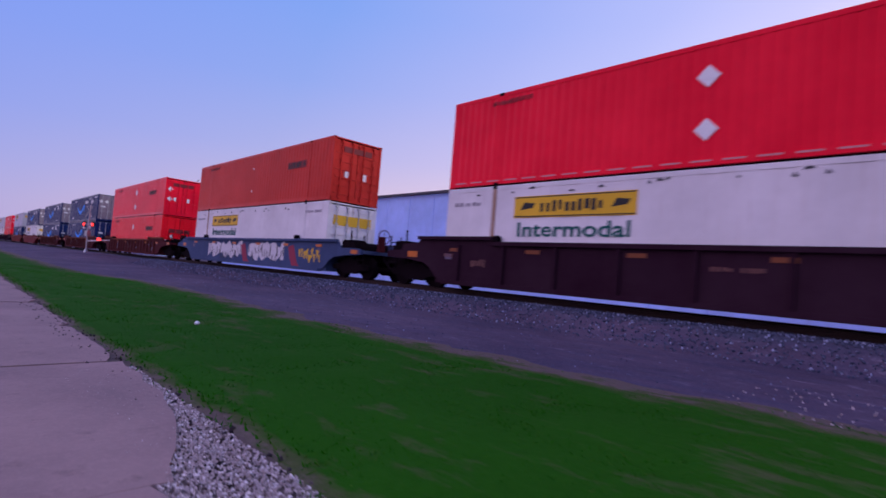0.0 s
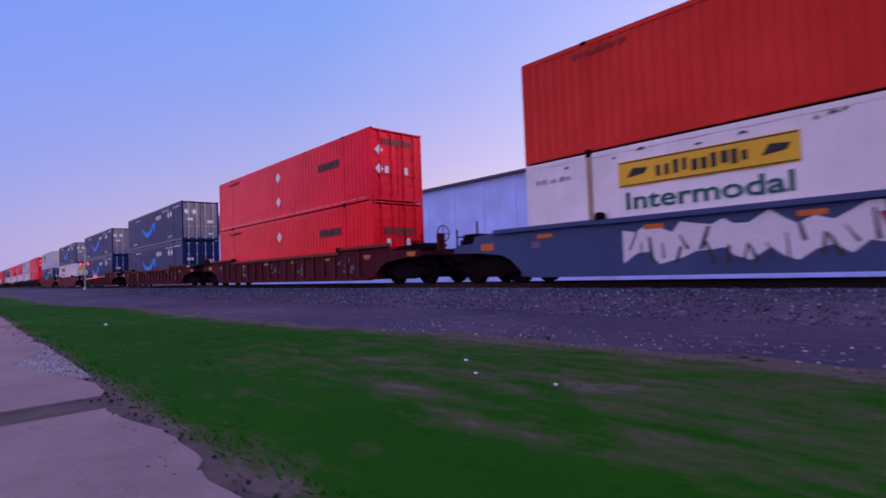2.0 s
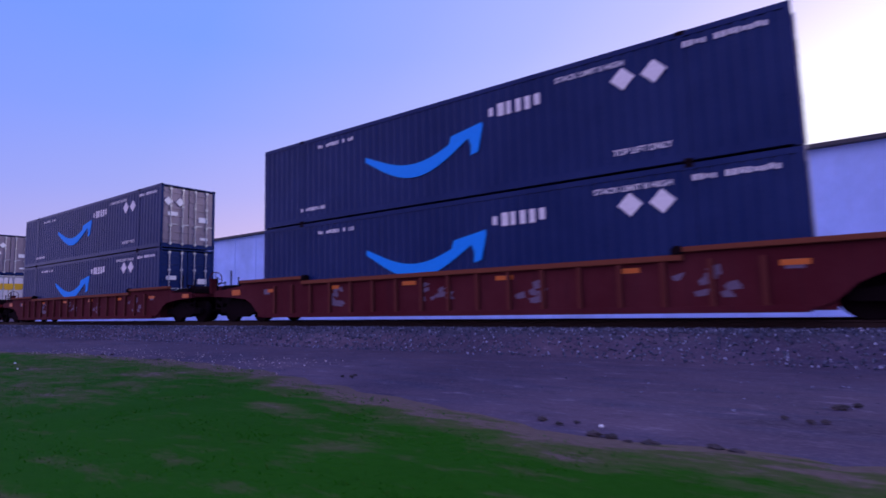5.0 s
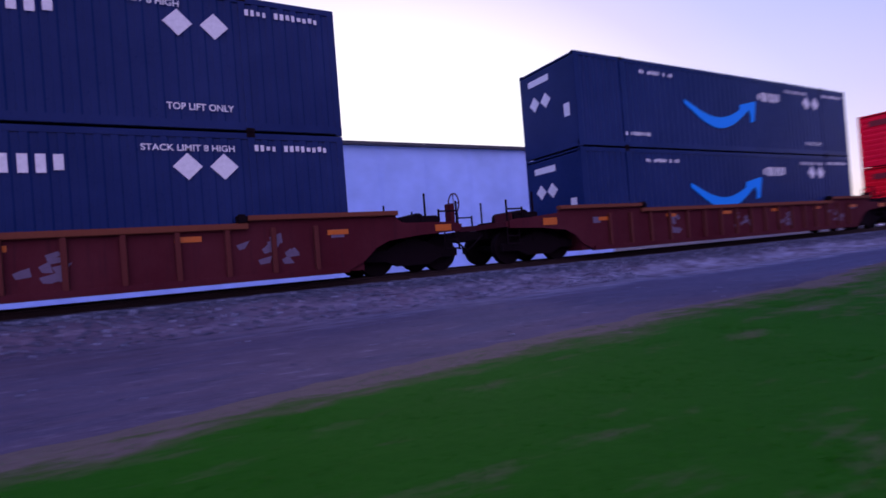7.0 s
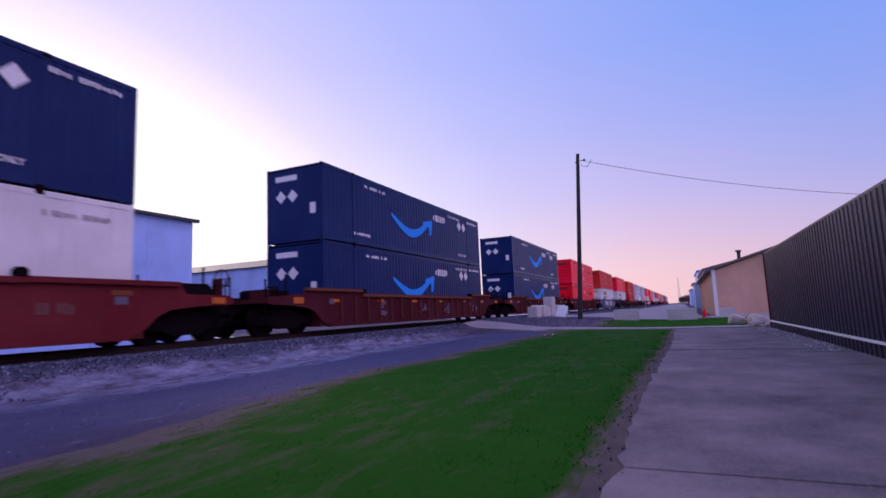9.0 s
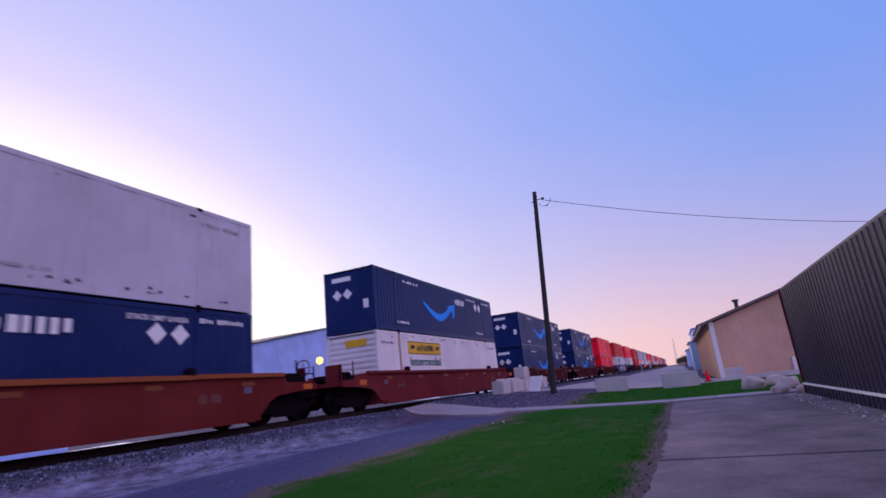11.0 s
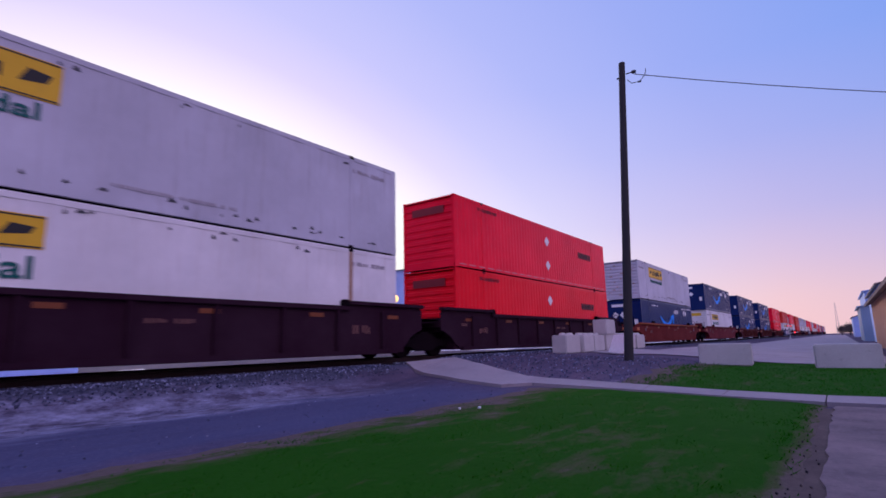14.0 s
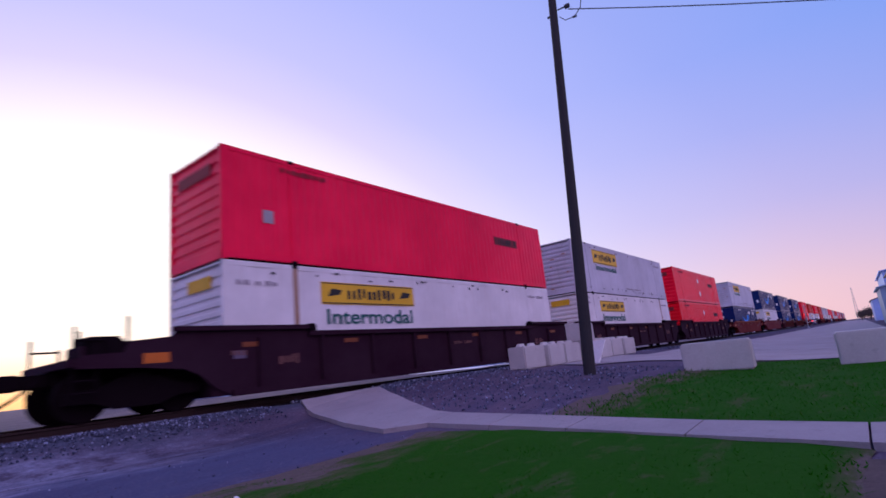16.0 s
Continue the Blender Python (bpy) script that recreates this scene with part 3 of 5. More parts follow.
def stones(name, count, x0, x1, y0, y1, size, mat, label, seed, bias=1.0):
    r = random.Random(seed)
    verts, faces = [], []
    octa = ((1, 0, 0), (0, 1, 0), (-1, 0, 0), (0, -1, 0), (0, 0, 1), (0, 0, -0.6))
    tri = ((0, 1, 4), (1, 2, 4), (2, 3, 4), (3, 0, 4), (1, 0, 5), (2, 1, 5), (3, 2, 5), (0, 3, 5))
    for _ in range(count):
        x, y = r.uniform(x0, x1), y0 + (y1 - y0) * r.random() ** bias
        s = size * r.uniform(0.5, 1.5)
        turn = Euler((r.uniform(0, 6), r.uniform(0, 6), r.uniform(0, 6))).to_matrix()
        i = len(verts)
        z = land(x, y) + s * 0.1
        for p in octa:
            q = turn @ Vector((p[0] * s * r.uniform(0.7, 1.2), p[1] * s * r.uniform(0.7, 1.2), p[2] * s * r.uniform(0.6, 1.1)))
            verts.append((x + q.x, y + q.y, z + q.z))
        faces += [(i + a, i + b, i + c) for a, b, c in tri]
    ob = new(name, mesh_from(name, verts, faces, mat, False))
    tagged(ob, label, "gravel", kind="stuff")
    return ob


stones("ballast", 26000, -45, 36, 10.3, 12.5, 0.028, "ballast", "grey crushed stone ballast beside the rails", 11, 0.7)
stones("ballast", 9000, 36, 57, 11.0, 12.5, 0.024, "ballast", "fine grey crushed stone beside the rails", 18, 0.8)
stones("ballast", 4000, 58, 90, 10.4, 12.4, 0.04, "ballast", "grey crushed stone ballast near the crossing", 12, 0.7)
stones("gravel", 2600, -30, 56, 5.8, 10.6, 0.012, "ballast", "loose grey gravel on the dirt track", 13)
stones("gravel", 1500, 57.5, 64, 4.8, 10.5, 0.022, "ballast", "loose gravel on the mound round the pole", 14)
stones("rubble", 11000, -5.6, -0.4, 0.84, 1.44, 0.0105, "rubble", "pale broken concrete rubble along the path edge", 15)
stones("soil_crumbs", 900, -14, 20, 1.1, 1.5, 0.016, "soil", "dark soil crumbs between path and lawn", 20)
stones("soil_crumbs", 500, 20, 52, 0.95, 1.2, 0.010, "soil", "dark soil crumbs between path and lawn", 21)
stones("gravel", 450, -2, 10, 5.9, 8.2, 0.014, "rubble", "loose pale gravel beside the worn lawn edge", 22)
stones("rubble", 700, 44, 55, -2.45, -1.9, 0.03, "rubble", "pale rubble along the foot of the shed", 16)


def clods(spots, seed):
    """Lumps of dark turf and soil thrown up along the edge of the lawn."""
    r = random.Random(seed)
    for x, y, size in spots:
        bm = bmesh.new()
        bmesh.ops.create_icosphere(bm, subdivisions=3, radius=size)
        off = r.uniform(0, 90)
        for v in bm.verts:
            k = 1 + 0.7 * noise.noise(v.co * (1.8 / size) + Vector((off, 0, 0))) + 0.35 * noise.noise(v.co * (5 / size) + Vector((off, 3, 0)))
            v.co = Vector((v.co.x * k * 1.4, v.co.y * k, v.co.z * k * 0.6))
        ob = new("soil_clod", mesh_of("soil_clod", bm, "clod"))
        ob.matrix_basis = pose(x, y, land(x, y) + size * 0.12, 0, 0, r.uniform(-25, 25))
        tagged(ob, "low dark clod of soil and turf on the dirt", "soil clod", "soil clods beside the lawn")


rnd_clod = random.Random(31)
clods([(a + rnd_clod.gauss(0, 0.22), b + rnd_clod.gauss(0, 0.09), rnd_clod.uniform(0.02, 0.045))
       for a, b in ((11.3, 6.5), (15.6, 5.1), (16.1, 4.65), (17.0, 4.7), (17.4, 6.2), (18.0, 7.0), (2.0, 6.7), (4.9, 6.6)) for _ in range(3)], 32)

# ---- train ----
LENGTH, TALL, HALF = 16.15, 2.88, 1.295


def side_sheet(y, out, depth, x0, x1, z0, z1, pitch):
    """A corrugated side wall: trapezoid waves along x, drawn up from z0 to z1."""
    bm = bmesh.new()
    n = max(1, round((x1 - x0) / pitch))
    p = (x1 - x0) / n
    pts = []
    for i in range(n):
        a = x0 + i * p
        pts += [(a, y), (a + p * 0.38, y), (a + p * 0.5, y - out * depth), (a + p * 0.88, y - out * depth)]
    pts.append((x1, y))
    lo = [bm.verts.new((px, py, z0)) for px, py in pts]
    hi = [bm.verts.new((px, py, z1)) for px, py in pts]
    for i in range(len(pts) - 1):
        bm.faces.new((lo[i], lo[i + 1], hi[i + 1], hi[i]))
    return bm


def end_sheet(x, out, z0, z1, count, depth):
    """The ribbed front wall of a container."""
    bm = bmesh.new()
    p = (z1 - z0) / count
    pts = []
    for i in range(count):
        a = z0 + i * p
        pts += [(x, a), (x, a + p * 0.45), (x - out * depth, a + p * 0.55), (x - out * depth, a + p * 0.9)]
    pts.append((x, z1))
    rows = [[bm.verts.new((px, y, pz)) for px, pz in pts] for y in (-HALF + 0.1, HALF - 0.1)]
    for i in range(len(pts) - 1):
        bm.faces.new((rows[0][i], rows[0][i + 1], rows[1][i + 1], rows[1][i]))
    return bm


def merge(*bms):
    out = bms[0]
    for b in bms[1:]:
        me = bpy.data.meshes.new("tmp")
        b.to_mesh(me)
        b.free()
        out.from_mesh(me)
        bpy.data.meshes.remove(me)
    return out


def diamond(u, z, r, face="side"):
    bm = bmesh.new()
    if face == "side":
        prism(bm, [(u - r, z), (u, z - r), (u + r, z), (u, z + r)], "y", -HALF - 0.012, -HALF + 0.01)
    else:
        prism(bm, [(u - r, z), (u, z - r), (u + r, z), (u, z + r)], "x", face - 0.014, face + 0.014)
    return bm


def bars(bm, u0, u1, z0, z1, count, seed, y=-HALF):
    """A line of writing as plain upright bars."""
    r = random.Random(seed)
    step = (u1 - u0) / count
    for i in range(count):
        if r.random() < 0.12:
            continue
        a = u0 + i * step
        box(bm, a, a + step * r.uniform(0.45, 0.75), y - 0.008, y + 0.01, z0 + (z1 - z0) * r.choice((0, 0, 0.15)), z1 - (z1 - z0) * r.choice((0, 0, 0.2)))


def place_text(name, me, parent, u0, u1, z0, tall, label=""):
    xs_ = [v.co.x for v in me.vertices]
    ys_ = [v.co.y for v in me.vertices]
    sx, sy = (u1 - u0) / (max(xs_) - min(xs_)), tall / (max(ys_) - min(ys_))
    for v in me.vertices:
        v.co = ((v.co.x - min(xs_)) * sx + u0, -HALF - 0.006 - v.co.z, (v.co.y - min(ys_)) * sy + z0)
    me.update()
    ob = new(name, me)
    ob.parent = parent
    tagged(ob, label, kind="stuff")
    return ob


INTERMODAL = text_mesh("Intermodal", 1.0, "green")
TOPLIFT = text_mesh("TOP LIFT ONLY", 1.0, "sheet")
STACK = text_mesh("STACK LIMIT 8 HIGH", 1.0, "sheet")


def swoosh():
    """A broad curved stroke that ends in a hooked point."""
    bm = bmesh.new()
    n = 24
    low, high = [], []
    for i in range(n + 1):
        u = i / n
        px = 5.0 + 3.75 * u
        mid = 1.72 - 0.74 * math.sin(math.pi * min(1, u * 0.93 + 0.02)) ** 1.1 + 0.12 * u
        w = 0.04 + 0.16 * math.sin(math.pi * min(1, 0.08 + u * 0.75))
        low.append((px, mid - w))
        high.append((px, mid + w))
    hook = [(8.84, 1.42), (8.82, 1.14), (9.05, 1.2), (9.22, 1.86), (9.2, 1.98), (8.2, 1.78), (8.25, 1.64), (8.72, 1.72)]
    stop = [k for k in range(n + 1) if low[k][0] < 8.76]
    prism(bm, [low[k] for k in stop] + hook + [high[k] for k in stop if high[k][0] < 8.6][::-1], "y", -HALF - 0.012, -HALF + 0.01)
    return bm


def door_end(thing_, mat, rods, marks):
    x = LENGTH
    door = part("door", boxes((x - 0.06, x - 0.02, -HALF + 0.1, -0.02, 0.2, TALL - 0.14), (x - 0.06, x - 0.02, 0.02, HALF - 0.1, 0.2, TALL - 0.14)), mat, thing_)
    rib = bmesh.new()
    for i in range(7):
        z = 0.34 + i * 0.36
        for y0, y1 in ((-HALF + 0.16, -0.08), (0.08, HALF - 0.16)):
            box(rib, x - 0.03, x + 0.005, y0, y1, z, z + 0.1)
    part("door_rib", rib, mat, door)
    for y in (-0.86, -0.3, 0.3, 0.86):
        bm = bmesh.new()
        tube(bm, (x + 0.03, y, 0.12), (x + 0.03, y, TALL - 0.1), 0.022, n=8)
        for z in (0.2, 1.0, 1.9, TALL - 0.2):
            box(bm, x - 0.02, x + 0.05, y - 0.06, y + 0.06, z - 0.04, z + 0.04)
        box(bm, x + 0.02, x + 0.06, y, y + 0.3, 1.05, 1.09)
        part("lock_rod", bm, rods, door)
    for y, z, w, h in marks:
        part("notice_plate", boxes((x - 0.02, x + 0.012, y - w, y + w, z - h, z + h)), "sheet", door, "pale notice plate")


def nose_end(thing_, mat, ribs):
    part("front_wall", end_sheet(0.02, -1, 0.18, TALL - 0.12, ribs, 0.045), mat, thing_)


def container(colour, level):
    far_stain = colour == "stained_white"
    colour = "white" if far_stain else colour
    label = {
        "red": "red corrugated container with white diamond signs",
        "crimson": "plain crimson corrugated container with dark plate",
        "orange": "weathered orange corrugated container",
        "white": "smooth white container with yellow sign",
        "navy": "dark navy container with blue curved mark"}[colour]
    low = level == "low"
    mat = {"red": "scarlet" if low else "red", "crimson": "crimson", "white": "white" if low else "greywhite"}.get(colour, colour)
    c = thing("container", label + (" in a rail well" if low else " stacked on another"), "container", "containers on the train")
    depth, pitch = (0.012, 1.2) if colour == "white" else (0.016 if colour in ("red", "crimson") else 0.022, 0.275)
    x0, x1, z0, z1 = 0.14, LENGTH - 0.14, 0.2, TALL - 0.12
    part("side_wall", side_sheet(-HALF + 0.006, -1, depth, x0, x1, z0, z1, pitch), mat, c)
    part("side_wall", side_sheet(HALF - 0.006, 1, depth, x0, x1, z0, z1, pitch), mat, c)
    part("roof", boxes((0.02, LENGTH - 0.02, -HALF + 0.03, HALF - 0.03, TALL - 0.07, TALL - 0.02)), mat, c)
    part("floor", boxes((0.05, LENGTH - 0.05, -HALF + 0.05, HALF - 0.05, 0.06, 0.16)), "steel", c)
    for y in (-HALF, HALF - 0.08):
        part("top_rail", boxes((0.0, LENGTH, y, y + 0.08, TALL - 0.13, TALL), bevel=0.008), mat, c)
        part("bottom_rail", boxes((0.0, LENGTH, y, y + 0.08, 0.04, 0.21), bevel=0.008), mat, c)
    for x in (0.0, LENGTH - 0.15):
        for y in (-HALF, HALF - 0.12):
            part("corner_post", boxes((x, x + 0.15, y, y + 0.12, 0.0, TALL), bevel=0.01), mat, c)
    for x in (0.005, LENGTH - 0.065):
        part("end_rail", boxes((x, x + 0.06, -HALF + 0.1, HALF - 0.1, 0.02, 0.21), bevel=0.008), mat, c)
    for x in (1.95, LENGTH - 2.07):
        for y in (-HALF - 0.004, HALF - 0.096):
            post = part("lift_post", boxes((x, x + 0.13, y, y + 0.1, 0.0, TALL)), "stain" if colour == "white" and low and (x > 9) == far_stain else mat, c)
            for z in (TALL - 0.1, -0.01):
                part("corner_casting", boxes((x - 0.03, x + 0.16, y - 0.004, y + 0.12, z, z + 0.11), bevel=0.01), "steel", post)
    if colour in ("red", "orange", "crimson"):
        door_end(c, mat, mat, [(-0.55, 1.25, 0.09, 0.14), (0.42, 1.25, 0.1, 0.16)])
        nose_end(c, mat, 9)
        bm = boxes((12.05, 13.85, -HALF - 0.006, -HALF + 0.01, 1.68, 2.02))
        part("name_plate", bm, "dark_red", c, "dark red plate with a brand mark")
        bm = bmesh.new()
        bars(bm, 12.12, 13.78, 1.72, 1.98, 9, 4, -HALF - 0.006)
        tagged(part("brand_mark", bm, "black", c), kind="stuff")
        for z in () if colour == "crimson" else ((2.08, 0.86) if level == "top" else (1.99,)):
            part("diamond_sign", diamond(8.08, z, 0.26 if colour == "red" else 0.07), "sheet", c, "white diamond sign")
        for z, y in () if colour == "orange" else (((2.0, -0.92), (1.25, -0.92)) if level == "top" else ((0.85, -0.92),)):
            part("diamond_sign", diamond(y, z, 0.2, LENGTH + 0.01), "sheet", c, "white diamond sign")
        part("brand_mark", boxes((LENGTH - 0.02, LENGTH + 0.012, -0.75, 0.75, 2.25, 2.5) if level == "top" else (LENGTH - 0.02, LENGTH + 0.012, -0.75, 0.75, 1.55, 1.85)), "dark_red", c)
        part("brand_mark", boxes((-0.012, 0.03, -0.8, 0.8, 2.2, 2.5)), "dark_red", c)
        if colour == "crimson":
            part("notice_plate", boxes((1.12, 1.42, -HALF - 0.008, -HALF + 0.01, 1.02, 1.36)), "faded", c, "small pale notice plate")
        strip = mesh_of("reflector_strip", boxes((0.0, 0.46, -0.008, 0.008, 0.13, 0.17)), "strip")
        for i in range(23 if colour == "red" else 0):
            share("reflector_strip", strip, c, pose(0.3 + i * 0.68, -HALF + 0.002, 0))
        bm = bmesh.new()
        bars(bm, 1.7, 3.2, 2.5, 2.64, 16, 9)
        tagged(part("writing", bm, "dark_red", c), kind="stuff")
    if colour == "white":
        door_end(c, mat, "galv", [(-0.5, 0.9, 0.14, 0.1)])
        nose_end(c, mat, 11)
        zt = (1.88, 2.5) if low else (1.78, 2.58)
        sign = part("sign", boxes((2.82, 6.58, -HALF - 0.01, -HALF + 0.01, *zt), bevel=0.004), "yellow", c, "yellow rectangular sign")
        bm = bmesh.new()
        mid, hh = (zt[0] + zt[1]) / 2, (zt[1] - zt[0]) / 2
        bars(bm, 3.75, 5.75, mid - hh * 0.5, mid + hh * 0.5, 10, 22, -HALF - 0.01)
        box(bm, 2.84, 6.56, -HALF - 0.014, -HALF, zt[0] + 0.02, zt[0] + 0.05)
        box(bm, 2.84, 6.56, -HALF - 0.014, -HALF, zt[1] - 0.05, zt[1] - 0.02)
        for a in (2.98, 5.85):
            prism(bm, [(a + 0.06, mid - hh * 0.3), (a + 0.5, mid - hh * 0.12), (a + 0.58, mid + hh * 0.3), (a + 0.2, mid + hh * 0.42)], "y", -HALF - 0.014, -HALF)
        tagged(part("brand_mark", bm, "black", sign), kind="stuff")
        place_text("lettering", INTERMODAL.copy(), c, 2.98 if low else 3.1, 6.45 if low else 6.3, 1.33 if low else 1.38, 0.42 if low else 0.34)
        part("sign", boxes((LENGTH - 0.02, LENGTH + 0.016, -1.0, 1.0, 1.85, 2.3)), "yellow", c, "yellow door sign")
        if low:
            part("sign", boxes((-0.016, 0.03, -0.75, 0.3, 2.28, 2.58)), "yellow", c, "small yellow sign")
        else:
            r = random.Random(17)
            bm = bmesh.new()
            for k in range(12):
                y, z, w = r.uniform(-1.05, 0.9), 0.3 + 0.2 * k, r.uniform(0.08, 0.3)
                prism(bm, [(y, z), (y + w, z + 0.01), (y + w * 0.9, z + 0.05), (y + w * 0.2, z + 0.08)], "x", -0.006, 0.03)
            tagged(part("rust_mark", bm, "stain", c, "brown rust marks"), kind="stuff")
        bm = bmesh.new()
        bars(bm, 14.2, 15.6, 2.38, 2.5, 14, 6)
        bars(bm, 0.35, 1.5, 2.3, 2.42, 12, 8)
        bars(bm, 7.6, 10.4, 0.42, 0.5, 26, 15)
        tagged(part("writing", bm, "faded", c), kind="stuff")
        r = random.Random(91 if low else 92)
        bm = bmesh.new()
        for k in range(34):
            a, hz, w = r.uniform(0.2, 15.7), r.choice((0.23, 0.24, 0.3, TALL - 0.2, TALL - 0.3)), r.uniform(0.03, 0.22)
            hz += r.uniform(-0.02, 0.05)
            prism(bm, [(a, hz), (a + w, hz + r.uniform(-0.02, 0.02)), (a + w * 0.8, hz + r.uniform(0.02, 0.07)), (a + w * 0.3, hz + r.uniform(0.04, 0.1))], "y", -HALF - 0.0045, -HALF + 0.012)
        tagged(part("scuff_mark", bm, "trim", c, "dark scuff marks"), kind="stuff")
    if colour == "navy":
        # upper navy containers get paler, pinkish doors
        door_end(c, "navy" if low else "pale_door", "galv", [(-0.75, 1.55, 0.22, 0.09), (0.7, 1.4, 0.22, 0.12), (0.75, 0.5, 0.18, 0.06)])
        part("front_wall", boxes((0.0, 0.03, -HALF + 0.1, HALF - 0.1, 0.18, TALL - 0.12)), "navy", c)
        part("brand_mark", swoosh(), "bluelogo", c, "bright blue curved stroke with a point")
        bm = bmesh.new()
        bars(bm, 9.42, 10.98, 2.02, 2.36, 6, 52)
        tagged(part("brand_mark", bm, "sheet", c, "pale brand mark"), kind="stuff")
        bm = bmesh.new()
        bars(bm, 14.2, 15.8, 2.5, 2.63, 13, 34)
        bars(bm, 2.85, 4.5, 2.45, 2.57, 13, 35)
        bars(bm, 2.0, 3.2, 0.4, 0.52, 10, 36)
        tagged(part("writing", bm, "sheet", c), kind="stuff")
        place_text("lettering", TOPLIFT.copy(), c, 12.6, 13.85, 0.4, 0.14)
        place_text("lettering", STACK.copy(), c, *((12.1, 13.8) if low else (11.3, 12.95)), 2.47, 0.13)
        for u in (12.9, 13.58):
            part("diamond_sign", diamond(u, 2.16, 0.27), "sheet", c, "white diamond sign")
        for y in (-0.98, -0.45):
            part("diamond_sign", diamond(y, 2.1 if level == "top" else 0.9, 0.2, LENGTH + 0.03), "sheet", c, "white diamond sign")
        for y in (0.05, 0.6):
            part("diamond_sign", diamond(y, 1.75, 0.24, 0.0), "sheet", c, "white diamond sign")
        for y0_, y1_, z0_, z1_ in ((-0.15, 0.85, 2.35, 2.55), (-1.0, -0.75, 1.0, 1.4)):
            part("notice_plate", boxes((-0.012, 0.02, y0_, y1_, z0_, z1_)), "sheet", c, "pale notice plate")
    return c


# -- well cars: x along the car from its middle, z from the rail head --
def truck(parent, x, mat="steel"):
    t = new("truck")
    t.parent = parent
    t.location = (x, 0, 0)
    for y in (-1.02, 1.02):
        bm = bmesh.new()
        prism(bm, [(-1.25, 0.36), (-0.75, 0.34), (-0.42, 0.2), (0.42, 0.2), (0.75, 0.34), (1.25, 0.36), (1.25, 0.56), (0.7, 0.62), (0.35, 0.78), (-0.35, 0.78), (-0.7, 0.62), (-1.25, 0.56)],
              "y", y - 0.07, y + 0.07)
        for a in (-0.16, 0.0, 0.16):
            tube(bm, (a, y, 0.28), (a, y, 0.6), 0.065, n=8)
        part("side_frame", bm, mat, t)
    part("bolster", boxes((-0.22, 0.22, -1.1, 1.1, 0.55, 0.85), bevel=0.02), mat, t)
    for ax in (-0.89, 0.89):
        bm = bmesh.new()
        tube(bm, (ax, -1.1, 0.46), (ax, 1.1, 0.46), 0.09, n=10)
        for y in (-0.755, 0.755):
            tube(bm, (ax, y - 0.07, 0.46), (ax, y + 0.07, 0.46), 0.46, n=28)
            s = 1 if y < 0 else -1
            tube(bm, (ax, y + s * 0.07, 0.46), (ax, y + s * 0.1, 0.46), 0.485, n=28)
        part("wheelset", bm, mat, t)
    return t


def end_outline(half, e, sill, flat, drop):
    """One end of a car's side, from the well's floor over the truck to the raised end of the sill."""
    step = 0.03 if flat else 0.12
    start = [(half - 0.4, 0.2), (half, 0.4), (half + 0.3, 0.68), (half + 0.65, 0.84)]
    if e > half + 1.6:
        tail = [(half + 1.5, 0.93), (e - 0.1, 0.98), (e - 0.1, 1.17), (e - 0.3, 1.22), (half + drop + 0.1, 1.24), (half + drop, sill - 0.1), (half + 0.9, sill - 0.03)]
    else:
        tail = [(e, 0.9), (e, sill - 0.05), (e - 0.05, sill)]
    return start + tail + [(half + 0.8, sill + step), (half - 2.4, sill + step), (half - 2.6, sill)]


